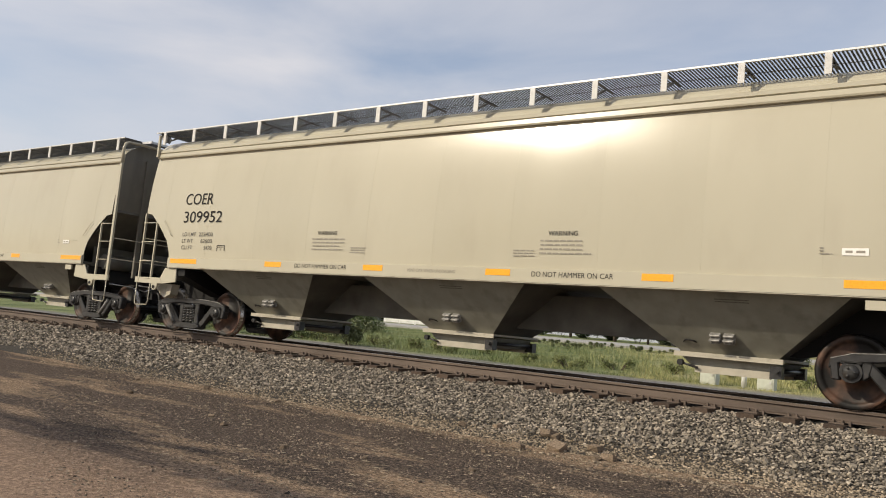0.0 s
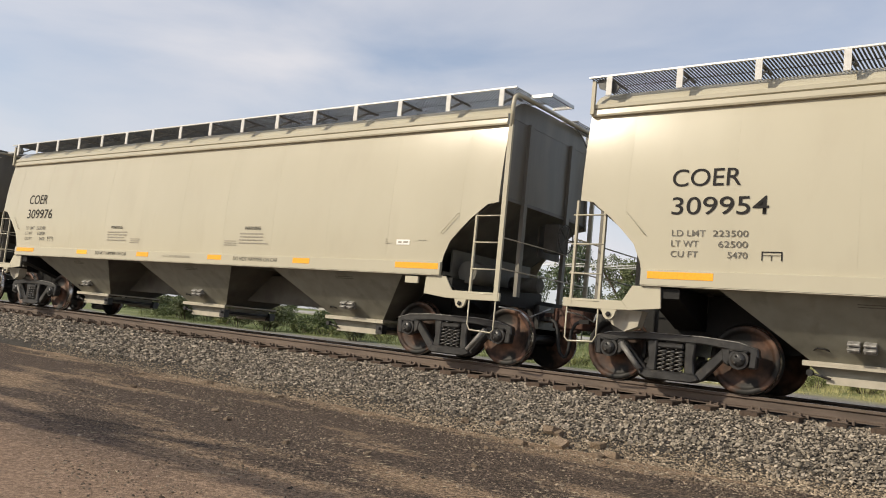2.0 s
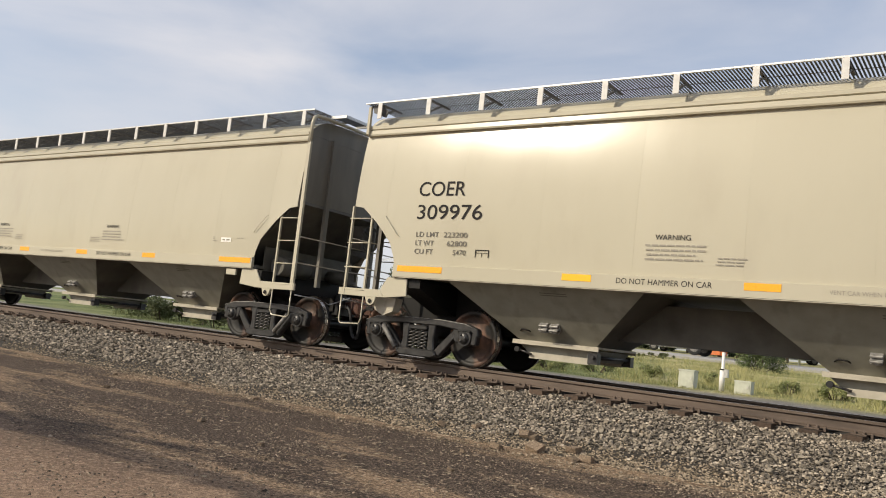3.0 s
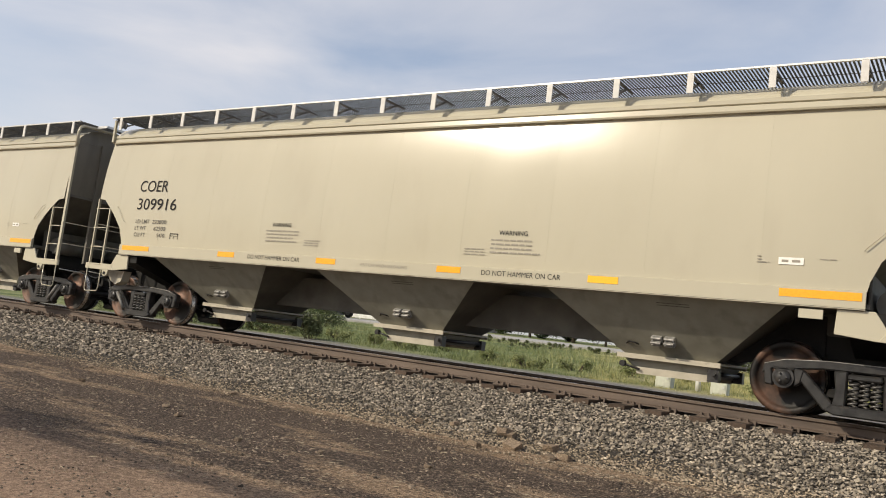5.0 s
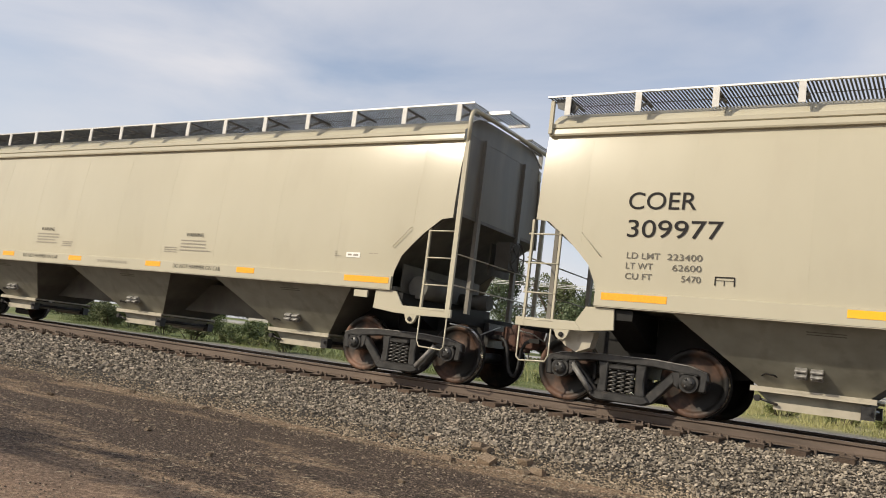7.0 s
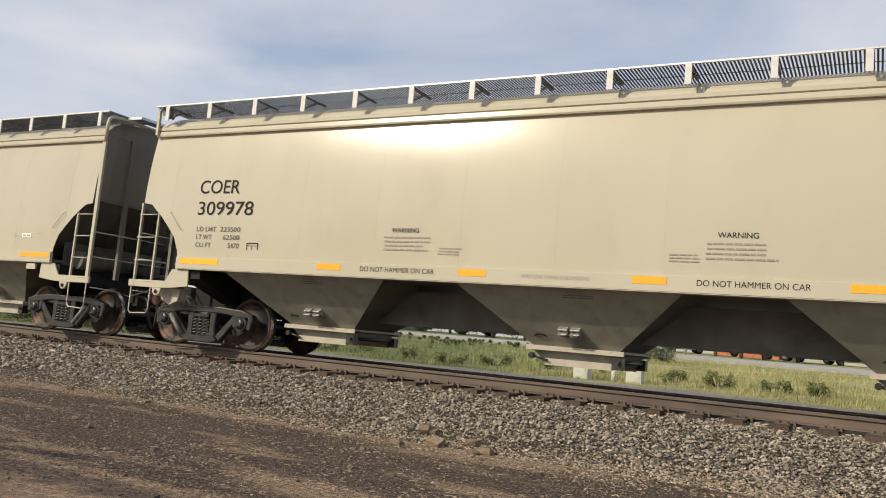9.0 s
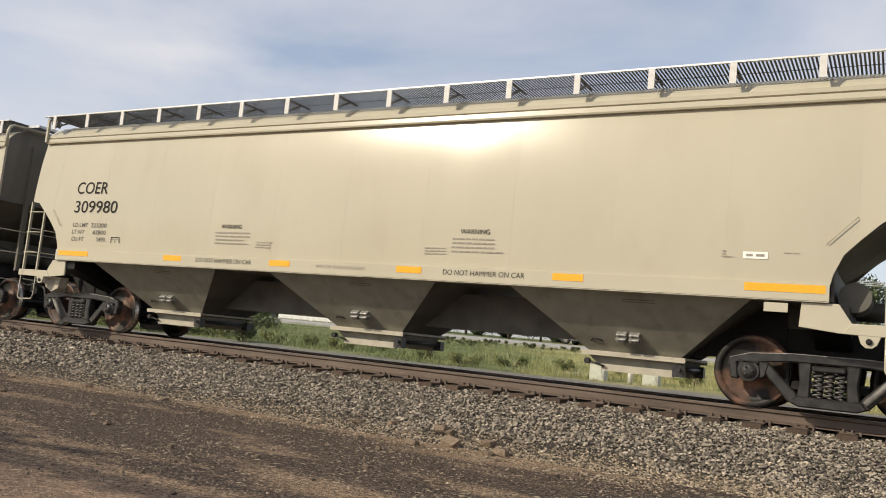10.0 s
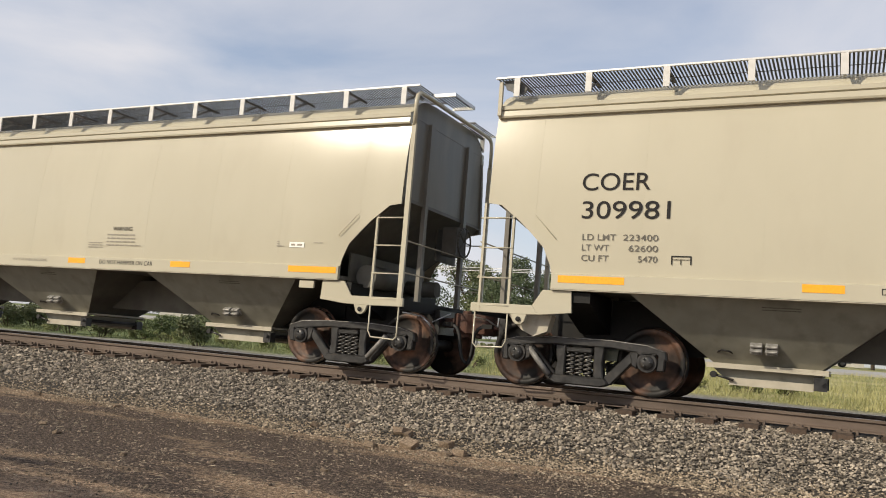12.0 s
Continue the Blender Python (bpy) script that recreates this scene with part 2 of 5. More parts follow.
def ground_material():
    """Brown dirt with dark millings near the track, grass beyond it."""
    m = bpy.data.materials.new("ground")
    m.use_nodes = True
    n, l = m.node_tree.nodes, m.node_tree.links
    bsdf = n["Principled BSDF"]
    co = n.new("ShaderNodeTexCoord")

    def noise(scale, detail=6, stretch=(1, 1, 1), rough=0.55):
        mp = n.new("ShaderNodeMapping")
        mp.inputs["Scale"].default_value = stretch
        mp.inputs["Rotation"].default_value = (0, 0, radians(6))
        l.new(co.outputs["Object"], mp.inputs["Vector"])
        t = n.new("ShaderNodeTexNoise")
        t.inputs["Scale"].default_value, t.inputs["Detail"].default_value, t.inputs["Roughness"].default_value = scale, detail, rough
        l.new(mp.outputs["Vector"], t.inputs["Vector"])
        return t.outputs["Fac"]

    def ramp(fac, stops):
        r = n.new("ShaderNodeValToRGB")
        e = r.color_ramp.elements
        e[0].position, e[0].color = stops[0][0], (*stops[0][1], 1)
        e[1].position, e[1].color = stops[-1][0], (*stops[-1][1], 1)
        for at, c in stops[1:-1]:
            x = e.new(at)
            x.color = (*c, 1)
        l.new(fac, r.inputs["Fac"])
        return r.outputs["Color"]

    def mix(fac, a, b):
        x = n.new("ShaderNodeMixRGB")
        l.new(fac, x.inputs[0]), l.new(a, x.inputs[1]), l.new(b, x.inputs[2])
        return x.outputs["Color"]

    def span(value, lo, hi):
        k = n.new("ShaderNodeMapRange")
        k.inputs["From Min"].default_value, k.inputs["From Max"].default_value = lo, hi
        l.new(value, k.inputs["Value"])
        return k.outputs["Result"]

    def add(a, b, scale):
        x = n.new("ShaderNodeMath")
        x.operation = "MULTIPLY_ADD"
        l.new(b, x.inputs[0])
        x.inputs[1].default_value = scale
        l.new(a, x.inputs[2])
        return x.outputs["Value"]

    xyz = n.new("ShaderNodeSeparateXYZ")
    l.new(co.outputs["Object"], xyz.inputs["Vector"])
    grit = add(noise(30, 8, rough=0.75), noise(160, 3, rough=0.7), 0.45)
    dirt = ramp(grit, [(0.58, (0.052, 0.037, 0.025)), (0.71, (0.21, 0.146, 0.095)), (0.86, (0.54, 0.395, 0.265))])
    millings = ramp(grit, [(0.60, (0.015, 0.0125, 0.0115)), (0.74, (0.074, 0.053, 0.041)), (0.88, (0.31, 0.235, 0.175))])
    streaks = add(noise(0.9, 7, (0.42, 1.6, 1)), noise(9, 6), 0.22)
    band = n.new("ShaderNodeMath")
    band.operation = "MULTIPLY"
    l.new(span(xyz.outputs["Y"], 4.9, 6.4), band.inputs[0]), l.new(span(xyz.outputs["Y"], 8.9, 7.9), band.inputs[1])
    streaks = add(streaks, band.outputs["Value"], 0.12)
    near = mix(span(streaks, 0.555, 0.675), dirt, millings)
    pink = ramp(grit, [(0.56, (0.17, 0.115, 0.08)), (0.72, (0.30, 0.208, 0.145)), (0.88, (0.52, 0.365, 0.26))])
    near = mix(span(add(xyz.outputs["Y"], noise(0.8, 5), 1.6), 5.6, 3.9), near, pink)
    field = ramp(add(noise(0.35, 8), noise(6, 5), 0.3), [(0.45, (0.14, 0.16, 0.052)), (0.62, (0.27, 0.265, 0.105)), (0.82, (0.42, 0.38, 0.21))])
    green = ramp(add(noise(0.35, 8), noise(6, 5), 0.3), [(0.45, (0.065, 0.105, 0.032)), (0.82, (0.22, 0.235, 0.10))])
    field = mix(span(add(add(xyz.outputs["X"], xyz.outputs["Y"], 0.4), noise(0.25, 4), 7.0), 5.5, 1.5), field, green)
    gravel = ramp(noise(14, 8, rough=0.7), [(0.3, (0.13, 0.12, 0.11)), (0.7, (0.30, 0.28, 0.26))])
    far = mix(span(add(xyz.outputs["Y"], noise(0.7, 6), 2.2), 21.8, 23.6), gravel, field)
    l.new(mix(span(xyz.outputs["Y"], 12.3, 12.6), near, far), bsdf.inputs["Base Color"])
    bsdf.inputs["Roughness"].default_value = 0.92
    bsdf.inputs["Specular IOR Level"].default_value = 0.25
    q = n.new("ShaderNodeBump")
    q.inputs["Strength"].default_value, q.inputs["Distance"].default_value = 1.0, 0.035
    l.new(add(noise(55, 6, rough=0.7), noise(11, 5, rough=0.6), 1.3), q.inputs["Height"])
    l.new(q.outputs["Normal"], bsdf.inputs["Normal"])
    return m


# ---- mesh helpers ----
def box(bm, x0, x1, y0, y1, z0, z1):
    v = [bm.verts.new((x, y, z)) for x in (x0, x1) for y in (y0, y1) for z in (z0, z1)]
    for f in ((0, 1, 3, 2), (4, 6, 7, 5), (0, 4, 5, 1), (2, 3, 7, 6), (0, 2, 6, 4), (1, 5, 7, 3)):
        bm.faces.new([v[i] for i in f])
    return v


def prism(bm, outline, a, b, axis="y"):
    """An outline extruded from a to b: (x, z) along y, or (y, z) along x."""
    put = (lambda p, t: (p[0], t, p[1])) if axis == "y" else (lambda p, t: (t, p[0], p[1]))
    lo, hi = [bm.verts.new(put(p, a)) for p in outline], [bm.verts.new(put(p, b)) for p in outline]
    faces = [bm.faces.new(lo), bm.faces.new(hi[::-1])]
    for i in range(len(outline)):
        j = (i + 1) % len(outline)
        faces.append(bm.faces.new((lo[j], lo[i], hi[i], hi[j])))
    bmesh.ops.recalc_face_normals(bm, faces=faces)


def tube(bm, points, r, seg=8, closed=True):
    """A round bar along a line of points."""
    pts = [Vector(p) for p in points]
    rings = []
    for i, p in enumerate(pts):
        d = (pts[min(i + 1, len(pts) - 1)] - pts[max(i - 1, 0)]).normalized()
        u = d.orthogonal().normalized() if i == 0 else (u - d * u.dot(d)).normalized()
        w = d.cross(u)
        rings.append([bm.verts.new(p + (u * math.cos(a) + w * math.sin(a)) * r) for a in [2 * math.pi * k / seg for k in range(seg)]])
    for a, b in zip(rings, rings[1:]):
        for k in range(seg):
            f = bm.faces.new((a[k], a[(k + 1) % seg], b[(k + 1) % seg], b[k]))
            f.smooth = True
    if closed:
        bm.faces.new(rings[0][::-1]), bm.faces.new(rings[-1])


def lathe(bm, profile, seg=32):
    """A profile of (radius, y) turned round the y axis."""
    rings = [[bm.verts.new((r * math.cos(2 * math.pi * k / seg), y, r * math.sin(2 * math.pi * k / seg))) for k in range(seg)] for r, y in profile]
    for a, b in zip(rings, rings[1:]):
        for k in range(seg):
            bm.faces.new((a[k], a[(k + 1) % seg], b[(k + 1) % seg], b[k])).smooth = True
    bm.faces.new(rings[0][::-1]), bm.faces.new(rings[-1])


def bevel(bm, width=0.008):
    edges = [e for e in bm.edges if len(e.link_faces) == 2 and e.calc_face_angle(0) > 0.6]
    bmesh.ops.bevel(bm, geom=edges, offset=width, segments=1, affect="EDGES", clamp_overlap=True)


def mesh_of(name, bm, mat):
    me = bpy.data.meshes.new(name)
    bm.to_mesh(me)
    bm.free()
    for m in (mat if isinstance(mat, (list, tuple)) else [mat]):
        me.materials.append(m)
    return me


def part(name, bm, mat, parent=None, label="", at=None):
    """Links a bmesh (or a finished mesh) as one object, under a thing or a part."""
    ob = new(name, bm if isinstance(bm, bpy.types.Mesh) else mesh_of(name, bm, mat))
    if parent:
        ob.parent = parent
    if at is not None:
        ob.matrix_basis = at if isinstance(at, Matrix) else Matrix.Translation(at)
    return tagged(ob, label)


def shape(fill, *a, **k):
    """A new bmesh filled by one call of box, prism, tube or lathe."""
    bm = bmesh.new()
    fill(bm, *a, **k)
    return bm


def raw(name, verts, faces, mat):
    me = bpy.data.meshes.new(name)
    me.from_pydata(verts, [], faces)
    me.update()
    for m in (mat if isinstance(mat, (list, tuple)) else [mat]):
        me.materials.append(m)
    return me


# ---- the ground and the track ----
def ground_height(x, y):
    steps = ((-4000, -0.8), (9.0, -0.8), (10.4, -0.62), (14.6, -0.62), (15.6, -0.47), (19, -0.32), (24, -0.17), (30, 0.08), (48, 0.66), (60, 1.06), (110, 2.0), (400, 5), (5000, 40))
    for (a, za), (b, zb) in zip(steps, steps[1:]):
        if y <= b:
            z = za + (zb - za) * (y - a) / (b - a)
            break
    if y < 9 or y > 15.5:
        z += (noise.noise((x * 0.5, y * 0.5, 3)) * 0.02 + noise.noise((x * 0.13, y * 0.13, 7)) * (0.03 if y < 9 else 0.08)) * (1 if abs(x) < 80 and -20 < y < 80 else 0)
    return z


def build_ground():
    ys = [-3000, -800, -250, -90, -40, -20, -10] + [-5 + i * 0.35 for i in range(40)] + [9.2, 10.4, 12.5, 14.6, 15.6, 16.2, 17, 18, 19, 20.5, 22, 24, 27, 30, 35, 42, 50, 60, 75, 92, 110, 150, 220, 400, 900, 2000, 4800]
    xs = [-4500, -1500, -500, -220, -140, -100, -80] + [-64 + i * 1.0 for i in range(85)] + [30, 45, 70, 120, 300, 900, 3000]
    verts = [(x, y, ground_height(x, y)) for y in ys for x in xs]
    w = len(xs)
    faces = [(j * w + i, j * w + i + 1, (j + 1) * w + i + 1, (j + 1) * w + i) for j in range(len(ys) - 1) for i in range(w - 1)]
    me = raw("ground", verts, faces, ground_material())
    for f in me.polygons:
        f.use_smooth = True
    tagged(new("ground", me), "brown dirt yard with dark millings, grass beyond", "ground", kind="structure")


build_ground()

BED = ((8.75, -0.83), (9.3, -0.735), (10.75, -0.335), (11.1, -0.265), (11.5, -0.235), (13.85, -0.25), (14.15, -0.29), (15.5, -0.58), (15.6, -0.8), (8.75, -0.9))


def bed_height(y):
    for (a, za), (b, zb) in zip(BED, BED[1:8]):
        if a <= y <= b:
            return za + (zb - za) * (y - a) / (b - a)
    return -0.8


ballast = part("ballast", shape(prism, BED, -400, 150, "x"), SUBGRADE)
tagged(ballast, "sloped bed of crushed grey stone under the rails", "ballast", kind="structure")

RAIL_PROFILE = ((-0.07, -0.172), (0.07, -0.172), (0.07, -0.158), (0.012, -0.14), (0.009, -0.05), (0.036, -0.036), (0.036, -0.006), (0.028, 0.0),
                (-0.028, 0.0), (-0.036, -0.006), (-0.036, -0.036), (-0.009, -0.05), (-0.012, -0.14), (-0.07, -0.158))


def build_track():
    track = tagged(new("track"), "steel rails on dark timber ties", "railway track", kind="structure")
    for side in (-0.757, 0.757):
        rail = part("rail", shape(prism, [(side + TRACK_Y + a, b) for a, b in RAIL_PROFILE], -420, 160, "x"), RAIL, track, "rust-brown steel rail")
        part("running_surface", shape(box, -420, 160, TRACK_Y + side - 0.024, TRACK_Y + side + 0.024, -0.004, 0.0015), RAIL_TOP, rail, "polished rail head")
    rnd = random.Random(4)
    bm = shape(box, -0.115, 0.115, -1.27, 1.27, -0.17, 0)
    bevel(bm, 0.012)
    tie = mesh_of("tie", bm, TIE)
    plates = bmesh.new()
    x = -74.0
    while x < 16:
        part("tie", tie, None, track, at=pose(x, TRACK_Y + rnd.uniform(-0.05, 0.05), -0.186 + rnd.uniform(-0.008, 0.004), 0, 0, rnd.uniform(-1.2, 1.2)))
        for side in (-0.757, 0.757):
            y = TRACK_Y + side
            box(plates, x - 0.09, x + 0.09, y - 0.17, y + 0.17, -0.19, -0.172)
            for dy in (-0.085, 0.085):
                for dx in (-0.05, 0.05):
                    box(plates, x + dx - 0.012, x + dx + 0.012, y + dy - 0.018, y + dy + 0.018, -0.175, -0.135)
            box(plates, x + 0.13, x + 0.16, y - 0.10, y + 0.10, -0.21, -0.15)
        x += 0.535 + rnd.uniform(-0.025, 0.025)
    tagged(part("tie_plate", plates, RAIL, track, "rusty tie plates, spikes and anchors"), kind="stuff")


build_track()


def rough_block():
    v = np.array([(x, y, z) for x in (-1, 1) for y in (-1, 1) for z in (-1, 1)], float) * 0.66
    f = "0 1 3 0 3 2 4 6 7 4 7 5 0 4 5 0 5 1 2 3 7 2 7 6 0 2 6 0 6 4 1 5 7 1 7 3"
    return v, np.array([int(i) for i in f.split()]).reshape(-1, 3)


def stones(name, places, sizes, mat, seed, flat=0.7):
    """Many angular stones in one mesh."""
    rng = np.random.default_rng(seed)
    base, tri = rough_block()
    n = len(places)
    v = base[None] * rng.uniform(0.5, 1.25, (n, 8, 1))
    v = v * rng.uniform(0.7, 1.25, (n, 1, 3))
    q = rng.normal(size=(n, 4))
    q /= np.linalg.norm(q, axis=1)[:, None]
    w, x, y, z = q.T
    rot = np.stack([np.stack([1 - 2 * (y * y + z * z), 2 * (x * y - z * w), 2 * (x * z + y * w)], -1),
                    np.stack([2 * (x * y + z * w), 1 - 2 * (x * x + z * z), 2 * (y * z - x * w)], -1),
                    np.stack([2 * (x * z - y * w), 2 * (y * z + x * w), 1 - 2 * (x * x + y * y)], -1)], -2)
    v = np.einsum("nij,nkj->nki", rot, v)
    v[:, :, 2] *= flat
    v = v * np.asarray(sizes)[:, None, None] + np.asarray(places)[:, None, :]
    faces = (tri[None] + 8 * np.arange(n)[:, None, None]).reshape(-1, 3)
    me = bpy.data.meshes.new(name)
    me.vertices.add(n * 8)
    me.vertices.foreach_set("co", v.astype(np.float32).ravel())
    me.loops.add(len(faces) * 3)
    me.loops.foreach_set("vertex_index", faces.astype(np.int32).ravel())
    me.polygons.add(len(faces))
    me.polygons.foreach_set("loop_start", np.arange(0, len(faces) * 3, 3, dtype=np.int32))
    me.update(calc_edges=True)
    me.validate()
    me.shade_flat()
    me.materials.append(mat)
    return me


def build_ballast_stones():
    rng = np.random.default_rng(11)
    pts, size = [], []
    for x0, x1, y0, y1, step in ((-13, 4, 8.85, 11.6, 0.031), (-30, -13, 8.9, 11.6, 0.043), (-60, -30, 9.0, 11.6, 0.11), (-16, 4, 13.1, 15.4, 0.10)):
        nx, ny = int((x1 - x0) / step), int((y1 - y0) / step)
        gx, gy = np.meshgrid(np.arange(nx), np.arange(ny))
        gx = (x0 + (gx + rng.uniform(-0.6, 0.6, gx.shape)) * step).ravel()
        gy = (y0 + (gy + rng.uniform(-0.6, 0.6, gy.shape)) * step).ravel()
        keep = (gy > 9.52 + 0.16 * np.sin(gx * 1.3) + 0.13 * np.sin(gx * 3.7 + 1)) | (rng.uniform(size=gx.shape) < np.clip((gy - 8.9) / 0.9, 0, 1) ** 5)
        gx, gy = gx[keep], gy[keep]
        s = step * rng.uniform(0.42, 0.86, gx.shape) * np.where(rng.uniform(size=gx.shape) < 0.14, 1.4, 1.0)
        gz = np.array([bed_height(v) for v in gy]) + s * rng.uniform(-0.6, 0.95, gx.shape)
        pts.append(np.stack([gx, gy, gz], -1)), size.append(s)
    tagged(part("ballast_stone", stones("ballast_stone", np.concatenate(pts), np.concatenate(size), STONE, 3), None, ballast,
                "crushed grey stones"), kind="stuff")
    n = 15000
    ty = rng.normal(9.18, 0.27, n)
    tx = -ty * np.tan(np.radians(rng.uniform(-3, 63, n)))
    ts = rng.uniform(0.007, 0.02, n)
    tz = np.array([max(bed_height(v), ground_height(u, v)) for u, v in zip(tx, ty)]) + ts * 0.25
    tagged(part("fines", stones("fines", np.stack([tx, ty, tz], -1), ts, TOE_STONE, 31), None, ballast, "tan gravel fines at the toe"), kind="stuff")
    shapes = [stones("stone", [(0, 0, 0)], [1.0], STONE_ONE, 50 + i) for i in range(8)]
    rnd = random.Random(8)
    for i in range(260):
        y = rnd.uniform(9.55, 10.6)
        r = rnd.uniform(0.024, 0.042)
        ob = part("stone", shapes[i % 8], None, ballast, at=pose(rnd.uniform(-6.5, -0.8), y, bed_height(y) + 0.03, rnd.uniform(0, 360), rnd.uniform(0, 360), rnd.uniform(0, 360)))
        ob.scale = (r, r, r)


# ---- the train ----
EAVE = 3.95
CUT = ((15.76, 1.58), (15.79, 1.72), (15.90, 1.97), (16.08, 2.16), (16.28, 2.35), (16.59, 2.59), (16.79, 2.62))
BODY_END, MID = 16.79, 8.4


def half_width(z):
    """The gently bowed side of the car."""
    if z > 2.2:
        return 1.565 - 0.15 * ((z - 2.2) / 1.75) ** 2.1
    return 1.565 - 0.02 * ((2.2 - z) / 0.8) ** 2


def low_edge(x):
    """Lower edge of the side sheet: the sill, and the curved cut at both ends."""
    x = max(x, 2 * MID - x)
    if x <= CUT[0][0]:
        return 1.58
    for (a, za), (b, zb) in zip(CUT, CUT[1:]):
        if x <= b:
            return za + (zb - za) * (x - a) / (b - a)
    return CUT[-1][1]


def side_panel(x0, x1, side, bow):
    """One sheet of the side, a little pillowed between its welds, 6 mm thick."""
    cols = sorted({x0, x1, *[x0 + (x1 - x0) * i / 8 for i in range(1, 8)], *[c for p, _ in CUT for c in (p, 2 * MID - p) if x0 < c < x1]})
    rows = 16
    verts, faces = [], []
    for x in cols:
        u = (x - x0) / (x1 - x0)
        lo = low_edge(x)
        for r in range(rows + 1):
            z = lo + (EAVE - lo) * r / rows
            pil = bow * math.sin(math.pi * u) * math.sin(math.pi * min(1, max(0, (z - 1.6) / 2.35)))
            verts.append((x, side * (half_width(z) + pil), z))
    n = rows + 1
    for i in range(len(cols) - 1):
        for r in range(rows):
            f = (i * n + r, (i + 1) * n + r, (i + 1) * n + r + 1, i * n + r + 1)
            faces.append(f if side < 0 else f[::-1])
    inner = len(verts)
    verts += [(x, y - side * 0.006, z) for x, y, z in verts]
    faces += [tuple(inner + i for i in f[::-1]) for f in faces]
    sheet = len(faces)
    for i in range(len(cols) - 1):
        for a, b in ((i * n, (i + 1) * n), (i * n + rows, (i + 1) * n + rows)):
            k = len(verts)
            verts += [verts[a], verts[b], verts[b + inner], verts[a + inner]]
            faces.append((k, k + 1, k + 2, k + 3))
    me = raw("side_panel", verts, faces, PAINT)
    for f in me.polygons:
        f.use_smooth = f.index < sheet
    return me


def flat_text(text, width, height):
    """A line of lettering as a mesh in the plane, width by height."""
    cu = bpy.data.curves.new("lettering", "FONT")
    cu.body = text
    cu.offset = 0.003 if len(text) < 12 else 0.0
    ob = new("lettering", cu)
    me = bpy.data.meshes.new_from_object(ob.evaluated_get(bpy.context.evaluated_depsgraph_get()))
    bpy.data.objects.remove(ob)
    bpy.data.curves.remove(cu)
    c = np.array([v.co for v in me.vertices])
    lo, hi = c.min(0), c.max(0)
    for v in me.vertices:
        v.co = ((v.co.x - lo[0]) / (hi[0] - lo[0]) * width, (v.co.y - lo[1]) / (hi[1] - lo[1]) * height, 0)
    return me


def on_side(me, x, z, proud=0.006, sill=False):
    """Lays a flat mesh on the near side of the car."""
    for v in me.vertices:
        h = z + v.co.y
        v.co = (x + v.co.x, -((1.592 if sill else half_width(h)) + proud), h)
    return me


def lettering(car, name, text, x0, x1, z0, z1, mat=None, sill=False, label=""):
    me = on_side(flat_text(text, x1 - x0, z1 - z0), x0, z0, 0.011 if not sill else 0.004, sill)
    me.materials.clear()
    me.materials.append(mat or LETTER)
    return part(name, me, None, car, label)


def bars(car, name, rows, mat, sill=False, label="", proud=0.011):
    """Plain bars in place of small print: rows of x0, x1, z0, z1."""
    verts, faces = [], []
    for x0, x1, z0, z1 in rows:
        k = len(verts)
        for x, z in ((x0, z0), (x1, z0), (x1, z1), (x0, z1)):
            verts.append((x, -((1.592 if sill else half_width(z)) + proud), z))
        faces.append((k, k + 1, k + 2, k + 3))
    return tagged(part(name, raw(name, verts, faces, mat), None, car, label), kind="stuff" if len(rows) > 5 else "")


def print_rows(x0, x1, z1, z0, n, seed):
    """Broken lines of unreadable small print."""
    rnd = random.Random(seed)
    out, step = [], (z1 - z0) / n
    for i in range(n):
        x, end = x0 + rnd.uniform(0, 0.03), x1 - rnd.choice((0, 0.05, 0.15))
        while x < end:
            w = min(rnd.uniform(0.05, 0.14), end - x)
            out.append((x, x + w, z1 - i * step - step * 0.36, z1 - i * step))
            x += w + 0.018
    return out


def wheel_mesh(side):
    """A cast wheel: tread with flange, raised rim, dished plate and hub."""
    pr = [(0.11, -0.86), (0.135, -0.855), (0.15, -0.81), (0.24, -0.785), (0.36, -0.80), (0.395, -0.815), (0.405, -0.838), (0.462, -0.838), (0.474, -0.828),
          (0.478, -0.745), (0.490, -0.735), (0.505, -0.722), (0.500, -0.705), (0.40, -0.702), (0.38, -0.73), (0.20, -0.745), (0.15, -0.70), (0.11, -0.69)]
    pr = [(r, y * -side) for r, y in pr]
    bm = bmesh.new()
    lathe(bm, pr if side < 0 else pr[::-1], 40)
    bmesh.ops.recalc_face_normals(bm, faces=bm.faces[:])
    for f in bm.faces:
        c = f.calc_center_median()
        r = math.hypot(c.x, c.z)
        f.material_index = 1 if 0.462 < r < 0.479 and abs(c.y) < 0.83 else 0
    return mesh_of("wheel", bm, [WHEEL, TREAD])


